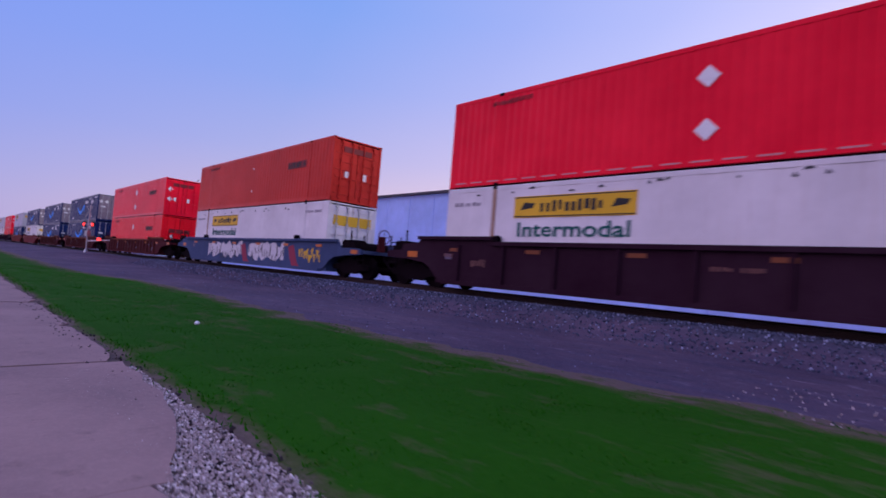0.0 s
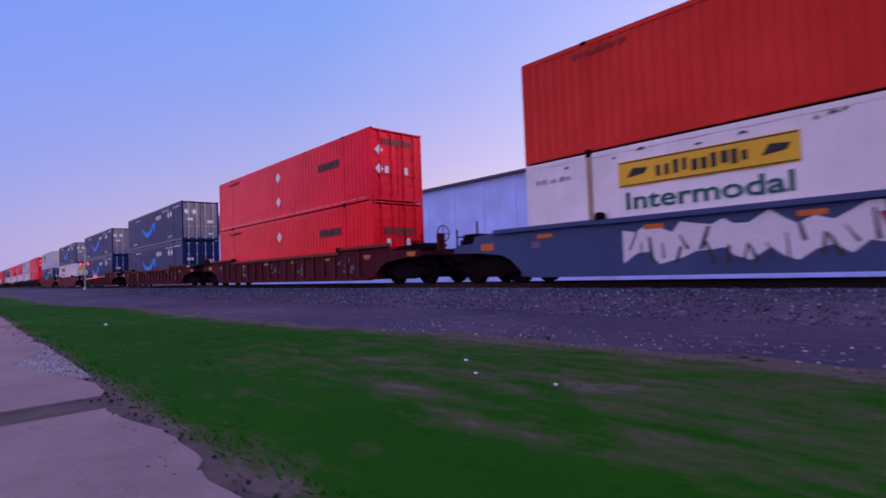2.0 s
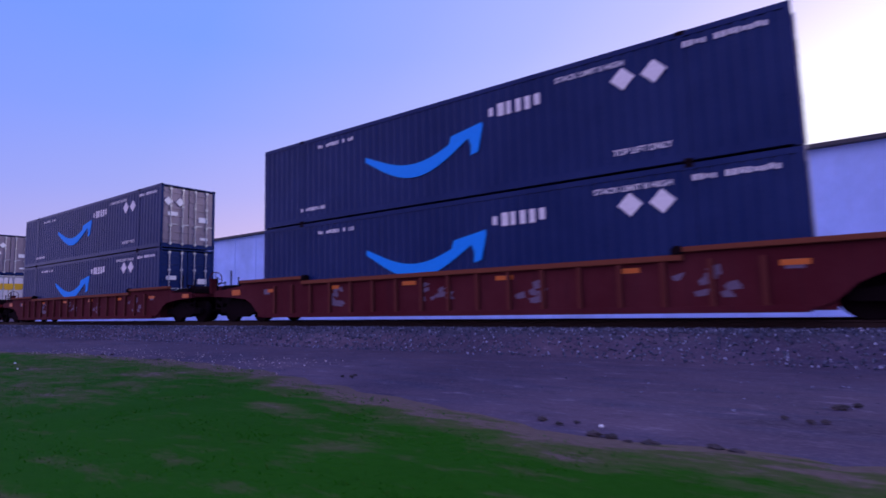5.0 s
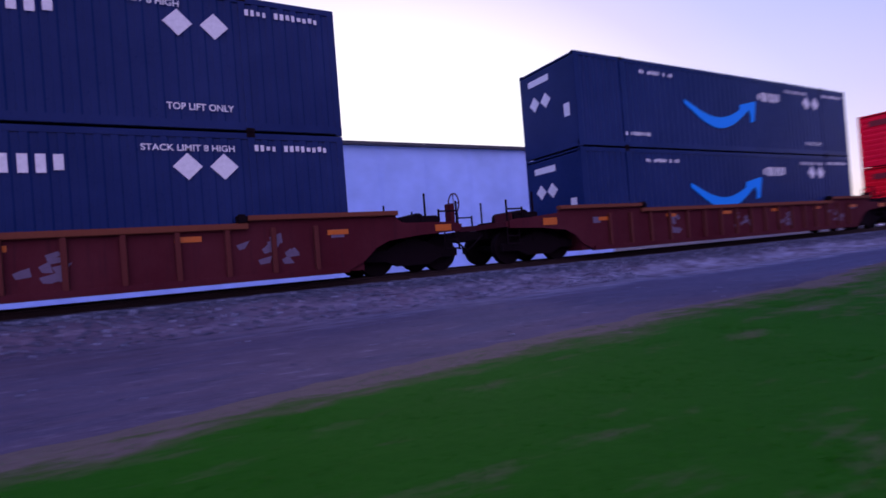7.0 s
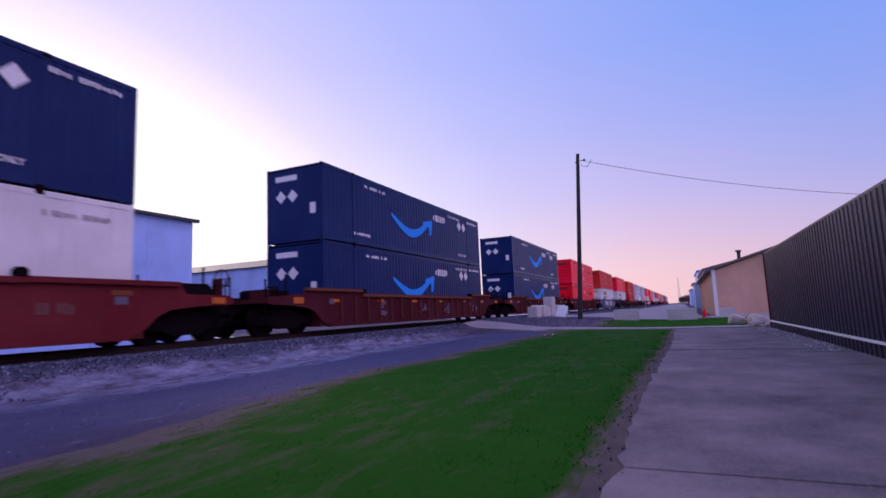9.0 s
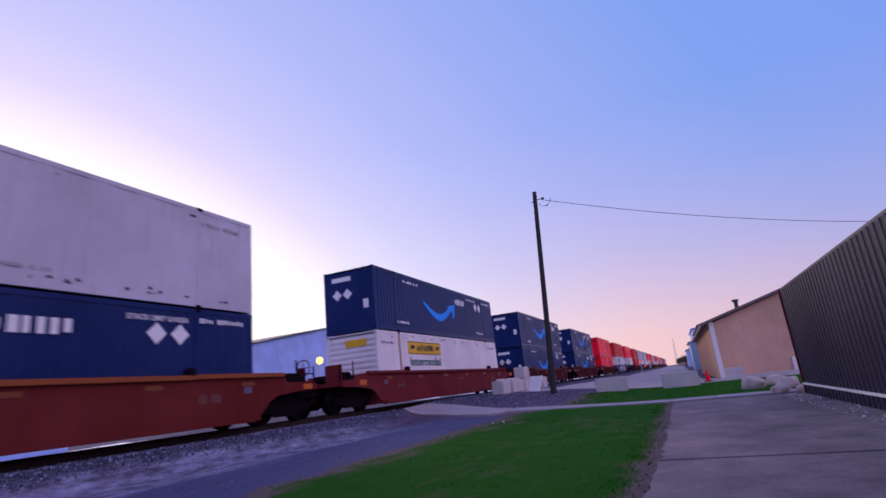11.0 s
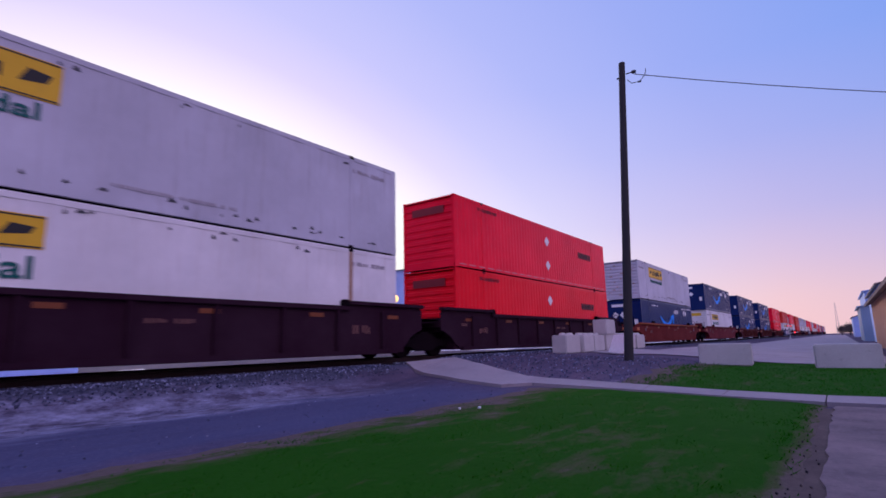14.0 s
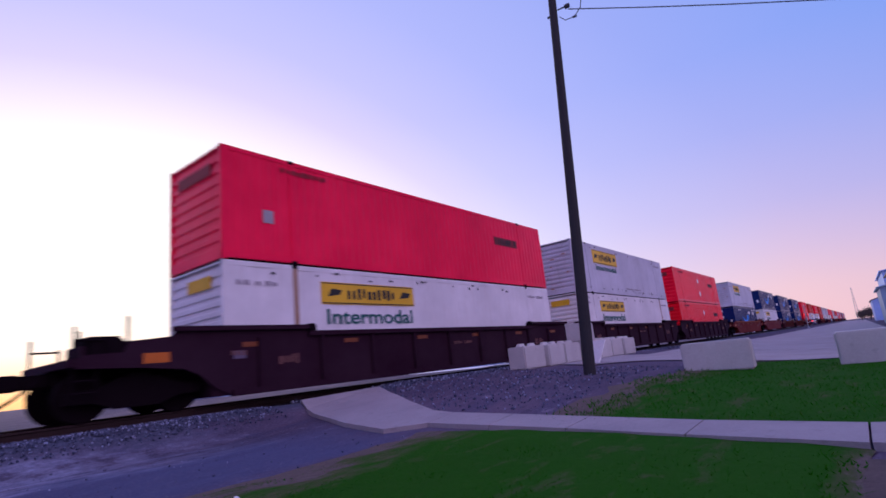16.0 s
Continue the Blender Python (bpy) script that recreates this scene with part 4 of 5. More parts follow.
def well_car(mat, half, reaches, sill, trucks, ribs, ends, label, deco=""):
    """half: half length of the well; reach: coupler end; sill: height of the side; trucks: where its trucks stand."""
    c = thing("well_car", label, "rail car", "cars of the train")
    e, eb = reaches[0] - 0.75, reaches[1] - 0.75
    edge = {"rust_car": "orange_chord"}.get(mat, "rust" if deco == "tags" else mat)
    for s in (-1, 1):
        y0, y1 = sorted((s * 1.36, s * 1.41))
        bm = bmesh.new()
        prism(bm, end_outline(half, e, sill, not ribs, 1.0) + [(-p, q) for p, q in end_outline(half, eb, sill, not ribs, 1.7)][::-1], "y", y0, y1)
        side = part("side_plate", bm, mat, c)
        y0, y1 = sorted((s * 1.34, s * 1.52))
        part("top_chord", boxes((-half + 2.5, half - 2.5, y0, y1, sill - 0.11, sill + 0.015), bevel=0.012), edge, side)
        part("bottom_chord", boxes((-half + 0.4, half - 0.4, *sorted((s * 1.30, s * 1.49)), 0.17, 0.31), bevel=0.012), mat, side)
        for sx in (-1, 1):
            a0, a1 = sorted((sx * (half - 2.5), sx * (half + 0.88)))
            part("end_chord", boxes((a0, a1, y0, y1, *((sill + 0.06, sill + 0.17) if ribs else (sill - 0.09, sill + 0.035))), bevel=0.012), edge, side)
            a0, a1 = sorted((sx * (half - 2.72), sx * (half - 2.5)))
            part("guide_block", boxes((a0, a1, *sorted((s * 1.30, s * 1.54)), sill - 0.02, sill + 0.2), bevel=0.04), "steel", side)
        ribm = mesh_of("rib", boxes((-0.05, 0.05, -0.055, 0.055, 0.3, sill - 0.1), bevel=0.01), "rust_rib" if deco == "tags" else mat)
        for i in range(ribs):
            x = -half + 1.1 + (2 * half - 2.2) * i / max(1, ribs - 1)
            share("rib", ribm, side, pose(x, s * 1.445, 0))
        plate = mesh_of("reflector", boxes((-0.24, 0.24, -0.006, 0.006, -0.055, 0.055)), "amber" if deco else "dull_amber")
        for i in range(6):
            x = -half + 0.75 + (2 * half - 1.5) * i / 5 + 0.16
            share("reflector", plate, side, pose(x, s * 1.42, sill - 0.26))
        if not deco:
            bm = bmesh.new()
            bars(bm, half - 2.3, half - 1.55, 0.78, 1.02, 6, 71, s * 1.413)
            bars(bm, -half + 1.5, -half + 2.25, 0.78, 1.02, 6, 72, s * 1.413)
            bars(bm, -half + 0.4, -half + 0.8, 1.05, 1.16, 4, 73, s * 1.413)
            bars(bm, 0.3, 1.4, 1.0, 1.1, 9, 74, s * 1.413)
            tagged(part("writing", bm, "stencil", side, "faded stencilled marks"), kind="stuff")
        if deco == "tags":
            for i, (x, w) in enumerate(((-4.6, 0.5), (-1.0, 1.1), (2.0, 0.6), (5.6, 1.2))):
                r = random.Random(i + 40)
                bm = bmesh.new()
                for k in range(9):
                    a = x + r.uniform(0, w)
                    b = 0.45 + r.uniform(0, 0.55)
                    prism(bm, [(a, b), (a + r.uniform(0.08, 0.3), b + r.uniform(-0.05, 0.1)), (a + r.uniform(0.05, 0.3), b + r.uniform(0.12, 0.2)), (a - 0.05, b + 0.1)], "y", *sorted((s * 1.413, s * 1.418)))
                tagged(part("paint_tag", bm, "tag", side, "faint pale paint scrawl"), kind="stuff")
        if deco == "graffiti":
            for x0_, n in ((-5.1, 6), (0.6, 5)):
                r = random.Random(60 + n)
                top_, bot_ = [], []
                for k in range(n * 3 + 1):
                    a = x0_ + k * 0.27 + r.uniform(-0.08, 0.08)
                    top_.append((a, 1.3 + r.uniform(-0.2, 0.14)))
                    bot_.append((a, 0.62 + r.uniform(-0.25, 0.12)))
                bm = bmesh.new()
                prism(bm, bot_ + top_[::-1], "y", *sorted((s * 1.405, s * 1.415)))
                part("paint_tag", bm, "graffiti_w", side, "large white painted scrawl")
                for k in range(n * 3):
                    bm = bmesh.new()
                    a, z_, w = x0_ + 0.1 + k * 0.27, 0.35 + r.uniform(0.0, 0.5), r.uniform(0.02, 0.055)
                    dx, dz = r.uniform(-0.22, 0.26), r.uniform(0.3, 0.6)
                    prism(bm, [(a - w, z_), (a + w, z_ + 0.02), (a + dx + w * 0.6, z_ + dz), (a + dx - w * 0.6, z_ + dz + 0.03)], "y", *sorted((s * 1.41, s * (1.418 + 0.0004 * k))))
                    part("paint_stroke", bm, "graffiti_k", side)
            bm = bmesh.new()
            for a in (-0.4, 5.0):
                prism(bm, [(a, 1.2), (a + 0.5, 1.28), (a + 0.9, 0.5), (a + 1.2, 0.25), (a + 0.5, 0.28), (a + 0.2, 0.7)], "y", *sorted((s * 1.412, s * 1.424)))
            part("paint_tag", bm, "graffiti_r", side, "crimson paint stroke")
            r = random.Random(77)
            for k in range(9):
                a, z_ = 6.1 + k * 0.22, 0.5 + r.uniform(0, 0.3)
                bm = bmesh.new()
                prism(bm, [(a, z_), (a + 0.06, z_), (a + r.uniform(0, 0.25), z_ + r.uniform(0.3, 0.5)), (a - 0.08, z_ + 0.35)], "y", *sorted((s * 1.41, s * (1.416 + 0.0004 * k))))
                part("paint_stroke", bm, "yellow", side)
    part("well_floor", boxes((-half, half, -1.34, 1.34, 0.2, 0.3)), mat, c)
    for sx in (-1, 1):
        e, reach = (reaches[0] - 0.75, reaches[0]) if sx > 0 else (reaches[1] - 0.75, reaches[1])
        x0_, x1_ = sorted((sx * (half + 0.55), sx * e))
        deck = part("end_deck", boxes((x0_, x1_, -1.35, 1.35, 1.02, 1.16), (*sorted((sx * (half - 0.15), sx * half)), -1.34, 1.34, 0.3, 1.35), (*sorted((sx * half, sx * (half + 0.6))), -1.34, 1.34, 0.85, 1.35)), mat, c)
        x0_, x1_ = sorted((sx * (half + 0.8), sx * (half + 1.9)))
        part("walkway", boxes((x0_, x1_, -1.25, 1.25, 1.22, 1.27)), "steel", deck)
        if sx in ends:
            x0_, x1_ = sorted((sx * (e - 0.4), sx * (reach - 0.05)))
            part("coupler", boxes((x0_, x1_, -0.12, 0.12, 0.72, 0.98), (*sorted((sx * (reach - 0.35), sx * reach)), -0.22, 0.22, 0.7, 1.0), bevel=0.03), "steel", c)
            part("draft_sill", boxes((*sorted((sx * (half + 0.5), sx * (e - 0.1))), -0.3, 0.3, 0.75, 1.02)), "steel", c)
            for y in (-1.3, 1.3):
                for back, top in ((0.1, 1.75), (0.62, 1.55), (1.0, 1.95)):
                    bm = bmesh.new()
                    tube(bm, (sx * (e - back), y, 1.1), (sx * (e - back), y, top), 0.028, n=8)
                    part("grab_post", bm, "steel", c)
                bm = bmesh.new()
                tube(bm, (sx * (e - 0.1), y, 1.5), (sx * (e - 0.62), y, 1.5), 0.022, n=8)
                part("hand_rail", bm, "steel", c)
                bm = bmesh.new()
                tube(bm, (sx * (e - 0.08), y, 1.02), (sx * (e - 0.08), y, 0.52), 0.022, n=8)
                tube(bm, (sx * (e - 0.48), y, 1.02), (sx * (e - 0.48), y, 0.52), 0.022, n=8)
                tube(bm, (sx * (e - 0.08), y, 0.54), (sx * (e - 0.48), y, 0.54), 0.022, n=8)
                tube(bm, (sx * (e - 0.08), y, 0.76), (sx * (e - 0.48), y, 0.76), 0.022, n=8)
                part("step_ladder", bm, "steel", c)
            bm = bmesh.new()
            tube(bm, (sx * (half + 1.7), -0.9, 1.34), (sx * (half + 1.7), 0.5, 1.34), 0.17, n=12)
            part("air_reservoir", bm, "steel", deck)
            if sx < 0:
                part("equipment_box", boxes((*sorted((sx * (half + 1.75), sx * (half + 2.4))), -1.28, -0.5, 1.17, sill + 0.02), bevel=0.05), "steel", deck, "dark brake equipment box")
                part("end_plate", boxes((*sorted((sx * (half + 2.42), sx * (half + 2.5))), -1.3, -0.55, 1.16, 1.82 if mat == "redbrown_car" else 1.4), bevel=0.02), mat, deck)
            else:
                part("equipment_box", boxes((*sorted((sx * (half + 1.0), sx * (half + 2.0))), -1.3, -0.7, 1.17, sill + 0.03), bevel=0.06), "steel", deck, "dark equipment box")
            part("valve_box", boxes((*sorted((sx * (half + 1.55), sx * (half + 2.05))), -1.32, -1.0, 1.16, 1.4), bevel=0.02), "steel", deck)
            part("data_plate", boxes((*sorted((sx * (half - 0.75), sx * (half - 0.45))), -1.416, -1.405, 0.98, 1.16)), "tag", c, "pale stencilled plate")
            bm = bmesh.new()
            hose = [Vector((sx * (reach - 0.55), -0.45, 0.85)), Vector((sx * (reach - 0.2), -0.45, 0.55)), Vector((sx * (reach + 0.0), -0.4, 0.42))]
            for p, q in zip(hose, hose[1:]):
                tube(bm, p, q, 0.03, n=6)
            part("brake_hose", bm, "steel", c)
            bm = bmesh.new()
            box(bm, *sorted((sx * (half + (1.9 if sx > 0 else 0.95)), sx * (half + (2.35 if sx > 0 else 1.45)))), -1.42, -1.405, *((1.0, 1.16) if sx > 0 else (1.0, 1.2)))
            part("reflector", bm, "amber", c)
    if 1 in ends:
        bm = bmesh.new()
        x = half + 2.75
        box(bm, x, x + 0.12, -0.75, -0.45, 1.15, 1.75)
        n = 16
        for i in range(n):
            a, b = i * math.tau / n, (i + 1) * math.tau / n
            tube(bm, (x + 0.2, -0.6 + 0.28 * math.cos(a), 1.75 + 0.28 * math.sin(a)), (x + 0.2, -0.6 + 0.28 * math.cos(b), 1.75 + 0.28 * math.sin(b)), 0.02, n=6)
        for a in range(4):
            tube(bm, (x + 0.2, -0.6, 1.75), (x + 0.2, -0.6 + 0.28 * math.cos(a * 1.57), 1.75 + 0.28 * math.sin(a * 1.57)), 0.012, n=6)
        part("brake_wheel", bm, "brown_car", c)
    for x in trucks:
        truck(c, x)
    return c


CAR_KINDS = {
    "brown": lambda: well_car("brown_car", 8.35, (11.8, 11.8), 1.36, (-9.75, 9.75), 17, (-1, 1), "rusty brown steel well car with ribbed sides and paint scrawls", "tags"),
    "purple": lambda: well_car("maroon_car", 8.35, (11.8, 11.8), 1.55, (-9.75, 9.75), 9, (-1, 1), "dark maroon steel well car with smooth sides"),
    "grey": lambda: well_car("grey_car", 8.35, (11.8, 11.8), 1.55, (-9.75, 9.75), 0, (-1, 1), "blue-grey steel well car covered in painted scrawls", "graffiti"),
    "redbrown": lambda: well_car("redbrown_car", 8.35, (11.8, 11.8), 1.5, (-9.75, 9.75), 0, (-1, 1), "red-brown steel well car with smooth sides"),
    "rust": lambda: well_car("rust_car", 8.35, (11.8, 11.8), 1.5, (-9.75, 9.75), 0, (-1, 1), "orange-brown steel well car with smooth sides"),
    "unit_front": lambda: well_car("maroon_car", 8.35, (11.8, 9.95), 1.55, (9.75,), 9, (1,), "dark maroon first well car unit, joined over one truck"),
    "unit_middle": lambda: well_car("maroon_car", 8.35, (9.95, 9.95), 1.55, (9.75,), 9, (), "dark maroon middle well car unit, joined over one truck"),
    "unit_rear": lambda: well_car("maroon_car", 8.35, (9.95, 11.8), 1.55, (9.75, -9.75), 9, (-1,), "dark maroon last well car unit, joined over one truck"),
}
# rear end of the container on each car at 0 s, kind of car, upper and lower container
TRAIN = [
    (-12.51, "purple", "red", "white"), (-36.12, "grey", "orange", "white"), (-59.77, "brown", "red", "red"), (-83.40, "brown", "navy", "navy"),
    (-106.88, "brown", "navy", "navy"), (-130.17, "redbrown", "navy", "white"), (-153.63, "rust", "white", "navy"),
    (-176.75, "unit_front", "red", "red"), (-196.25, "unit_middle", "white", "stained_white"), (-215.86, "unit_rear", "crimson", "white"),
]
AHEAD = [("brown", "orange", "orange"), ("purple", "white", "white"), ("brown", "white", "white"), ("grey", "red", "white"), ("purple", "red", "red"), ("brown", "white", "white"),
         ("rust", "orange", "white"), ("purple", "red", "white"), ("brown", "white", "red"), ("brown", "red", "red"), ("purple", "white", "white"), ("grey", "orange", "orange"),
         ("brown", "navy", "navy"), ("purple", "white", "red"), ("brown", "red", "white"), ("purple", "white", "white")]
BEHIND = [("brown", "red", "white"), ("purple", "navy", "white"), ("brown", "orange", "orange"), ("grey", "red", "white"), ("purple", "red", "red"), ("brown", "white", "white"), ("rust", "navy", "navy"), ("purple", "red", "red")]
for i, row in enumerate(AHEAD):
    TRAIN.append((-12.51 + 23.6 * (i + 1), *row))
for i, row in enumerate(BEHIND):
    TRAIN.append((-215.86 - 23.6 * (i + 1), *row))
MOVING = []
made_car, made_box = {}, {}


def stock(made, key, build, at):
    """The first of a kind is built, the next are copies."""
    if key in made:
        ob = copy_thing(made[key], at)
    else:
        ob = made[key] = build()
        ob.matrix_basis = at
    MOVING.append((ob, at))
    return ob


for rear, kind, upper, lower in TRAIN:
    stock(made_car, kind, CAR_KINDS[kind], pose(rear + LENGTH / 2, TRACK_Y, RAIL_Z))
    stock(made_box, (lower, "low"), lambda: container(lower, "low"), pose(rear, TRACK_Y, RAIL_Z + 0.41))
    stock(made_box, (upper, "top"), lambda: container(upper, "top"), pose(rear, TRACK_Y, RAIL_Z + 0.41 + 2.9))

# ---- buildings behind the track ----
def building(name, x0, x1, y0, y1, eave, ridge, along, wall, label, panels=0, roof="roof"):
    """A shed with walls 0.25 m thick and a pitched roof whose ridge runs along x or y."""
    b = thing(name, label, "building")
    t = 0.25
    xm, ym = (x0 + x1) / 2, (y0 + y1) / 2
    for a0, a1, b0, b1 in ((x0, x1, y0, y0 + t), (x0, x1, y1 - t, y1), (x0, x0 + t, y0 + t, y1 - t), (x1 - t, x1, y0 + t, y1 - t)):
        bm = bmesh.new()
        if a1 - a0 > b1 - b0:
            prof = [(a0, -0.3), (a1, -0.3), (a1, eave)] + ([(xm, ridge)] if along == "y" else []) + [(a0, eave)]
            prism(bm, prof, "y", b0, b1)
        else:
            prof = [(b0, -0.3), (b1, -0.3), (b1, eave)] + ([(ym, ridge)] if along == "x" else []) + [(b0, eave)]
            prism(bm, prof, "x", a0, a1)
        part("wall", bm, wall, b)
    o = 0.3
    if along == "x":
        k = (ridge - eave) / (ym - y0)
        for s in (-1, 1):
            ya = ym + s * (ym - y0 + o)
            bm = bmesh.new()
            prism(bm, [(ym, ridge), (ya, eave - k * o), (ya, eave - k * o + 0.14), (ym, ridge + 0.14)], "x", x0 - o, x1 + o)
            part("roof", bm, roof, b)
    else:
        k = (ridge - eave) / (xm - x0)
        for s in (-1, 1):
            xa = xm + s * (xm - x0 + o)
            bm = bmesh.new()
            prism(bm, [(xm, ridge), (xa, eave - k * o), (xa, eave - k * o + 0.14), (xm, ridge + 0.14)], "y", y0 - o, y1 + o)
            part("roof", bm, roof, b)
    if panels:
        seam = mesh_of("seam", boxes((-0.04, 0.04, -0.03, 0.0, 0.0, eave - 0.1)), wall)
        n = int((x1 - x0) / panels)
        for i in range(1, n):
            share("seam", seam, b, pose(x0 + (x1 - x0) * i / n, y0, 0))
    return b


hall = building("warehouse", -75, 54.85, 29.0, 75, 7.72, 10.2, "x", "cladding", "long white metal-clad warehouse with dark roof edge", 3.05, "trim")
part("gutter", boxes((-75.3, 55.1, 28.62, 28.98, 7.62, 7.8), bevel=0.02), "trim", hall)
bm = bmesh.new()
tube(bm, (-3.2, 30.2, 7.7), (-3.2, 30.2, 9.0), 0.1, n=12)
tube(bm, (-3.2, 30.2, 8.85), (-3.2, 30.2, 9.0), 0.17, n=12)
part("vent_pipe", bm, "galv", hall)
far_hall = building("warehouse", 82.5, 126, 48.5, 90, 8.0, 12.0, "y", "cladding", "pale metal-clad shed with a gabled end", 3.0, "trim")

lamp = thing("wall_lamp", "glowing amber lamp on a short bracket post", "lamp")
bm = bmesh.new()
tube(bm, (81.2, 33.3, -0.02), (81.2, 33.3, 5.0), 0.08, 0.05, n=10)
part("post", bm, "galv", lamp)
bm = bmesh.new()
bmesh.ops.create_uvsphere(bm, u_segments=14, v_segments=8, radius=0.36, matrix=pose(81.2, 33.2, 5.2))
part("globe", bm, "lamp", lamp)

# ---- tan building and dark metal shed beside the path ----
tan = building("building", 70.0, 96.0, -13.4, -1.35, 3.15, 5.0, "x", "tan", "tan metal-clad building with a low gabled roof", 0, "roof")
bm = boxes((69.86, 69.995, -1.6, -1.38, 0.0, 3.2), (69.86, 69.995, -5.0, -4.85, 0.0, 0.9))
part("downspout", bm, "sheet", tan, "white downspout")
part("fascia", boxes((69.6, 69.68, -13.8, -13.6, 2.9, 3.05), (69.7, 96.2, -1.02, -0.94, 2.98, 3.16)), "roof", tan)
bm = bmesh.new()
tube(bm, (82.0, -4.2, 4.2), (82.0, -4.2, 5.35), 0.14, n=12)
tube(bm, (82.0, -4.2, 5.2), (82.0, -4.2, 5.35), 0.24, n=12)
part("roof_vent", bm, "trim", tan)
rib = mesh_of("seam", boxes((-0.007, 0.0, -0.02, 0.02, 0.0, 3.1)), "tan")
for i in range(14):
    share("seam", rib, tan, pose(70.0, -2.2 - i * 0.8, 0))
rib = mesh_of("seam", boxes((-0.03, 0.03, 0.0, 0.02, 0.0, 3.0)), "tan")
for i in range(30):
    share("seam", rib, tan, pose(70.6 + i * 0.85, -1.35, 0))

shed = thing("metal_shed", "dark brown corrugated metal shed with a white base line", "shed")
bm = bmesh.new()
n = 92
x0, x1 = 29.0, 54.6
p = (x1 - x0) / n
pts = []
for i in range(n):
    a = x0 + i * p
    pts += [(a, -2.495), (a + p * 0.4, -2.495), (a + p * 0.5, -2.515), (a + p * 0.9, -2.515)]
pts += [(x1, -2.5), (x1, -2.78), (x0, -2.78)]
prism(bm, pts, "z", -0.08, 2.84)
part("wall", bm, "dark_clad", shed)
part("wall", boxes((x1 - 0.25, x1, -9.0, -2.76, 0.0, 2.84), (x0, x0 + 0.25, -9.0, -2.76, 0.0, 2.84), (x0, x1, -9.25, -9.0, 0.0, 2.84)), "dark_clad", shed)
part("roof", boxes((x0 - 0.1, x1 + 0.02, -9.3, -2.53, 2.842, 2.9)), "roof", shed)
part("corner_trim", boxes((x1, x1 + 0.03, -2.66, -2.46, 0.0, 2.86), bevel=0.005), "dark_red", shed, "dull red corner trim")
part("base_rail", boxes((x0, x1, -2.495, -2.46, 0.25, 0.30)), "sheet", shed, "thin white base rail")

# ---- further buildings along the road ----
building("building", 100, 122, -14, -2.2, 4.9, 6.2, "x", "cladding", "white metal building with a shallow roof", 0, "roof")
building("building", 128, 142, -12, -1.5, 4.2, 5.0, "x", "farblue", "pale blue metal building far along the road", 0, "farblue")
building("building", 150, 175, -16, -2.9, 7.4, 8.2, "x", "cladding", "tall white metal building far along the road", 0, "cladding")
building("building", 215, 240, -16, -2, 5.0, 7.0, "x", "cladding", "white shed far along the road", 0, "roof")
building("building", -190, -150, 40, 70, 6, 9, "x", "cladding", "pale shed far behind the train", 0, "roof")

# ---- utility pole with wire ----
pole = thing("utility_pole", "weathered round wooden utility pole, slightly leaning", "utility pole")
PX, PY, PT = 61.68, 5.38, 10.07
bm = bmesh.new()
rings = []
for i in range(9):
    u = i / 8
    c = Vector((61.42 + (PX - 61.42) * u, 5.9 + (PY - 5.9) * u, 0.15 + (PT - 0.15) * u))
    rings.append([bm.verts.new(c + Vector((math.cos(k * math.tau / 16), math.sin(k * math.tau / 16), 0)) * (0.14 - 0.04 * u)) for k in range(16)])
for p, q in zip(rings, rings[1:]):
    for k in range(16):
        bm.faces.new((p[k], p[(k + 1) % 16], q[(k + 1) % 16], q[k]))
bm.faces.new(rings[-1])
part("post", bm, "wood", pole)
bm = bmesh.new()
tube(bm, (PX, PY - 0.1, PT - 0.42), (PX + 0.05, PY - 0.42, PT - 0.4), 0.02, n=8)
tube(bm, (PX + 0.05, PY - 0.28, PT - 0.4), (PX + 0.06, PY - 0.4, PT - 0.4), 0.06, n=10)
tube(bm, (PX, PY + 0.12, PT - 0.5), (PX, PY + 0.2, PT - 0.5), 0.03, n=8)
part("insulator", bm, "trim", pole)
bm = bmesh.new()
loop = [Vector((PX + 0.02, PY - 0.12, PT - 0.62)), Vector((PX + 0.03, PY - 0.25, PT - 0.78)), Vector((PX + 0.04, PY - 0.5, PT - 0.8)), Vector((PX + 0.05, PY - 0.68, PT - 0.62)), Vector((PX + 0.06, PY - 0.72, PT - 0.42))]
for a, b in zip(loop, loop[1:]):
    tube(bm, a, b, 0.012, n=6)
tube(bm, loop[2] - Vector((0, 0.05, 0)), loop[2] + Vector((0, 0.05, 0)), 0.03, n=8)
part("drop_loop", bm, "trim", pole)
wire = thing("overhead_wire", "thin dark overhead service wire", "wire")
bm = bmesh.new()
start, way = Vector((61.8, 5.05, 9.62)), Vector((math.sin(radians(151)), math.cos(radians(151)), 0))
across = way.cross(Vector((0, 0, 1))).normalized()
rings = []
for i in range(25):
    d = 46.0 * i / 24
    a = start + way * d + Vector((0, 0, 0.004 * d * d - 0.21 * d))
    rings.append([bm.verts.new(a + across * (0.014 * math.cos(k * math.tau / 6)) + Vector((0, 0, 0.014 * math.sin(k * math.tau / 6)))) for k in range(6)])
for p, q in zip(rings, rings[1:]):
    for k in range(6):
        bm.faces.new((p[k], p[(k + 1) % 6], q[(k + 1) % 6], q[k]))
part("strand", bm, "trim", wire)


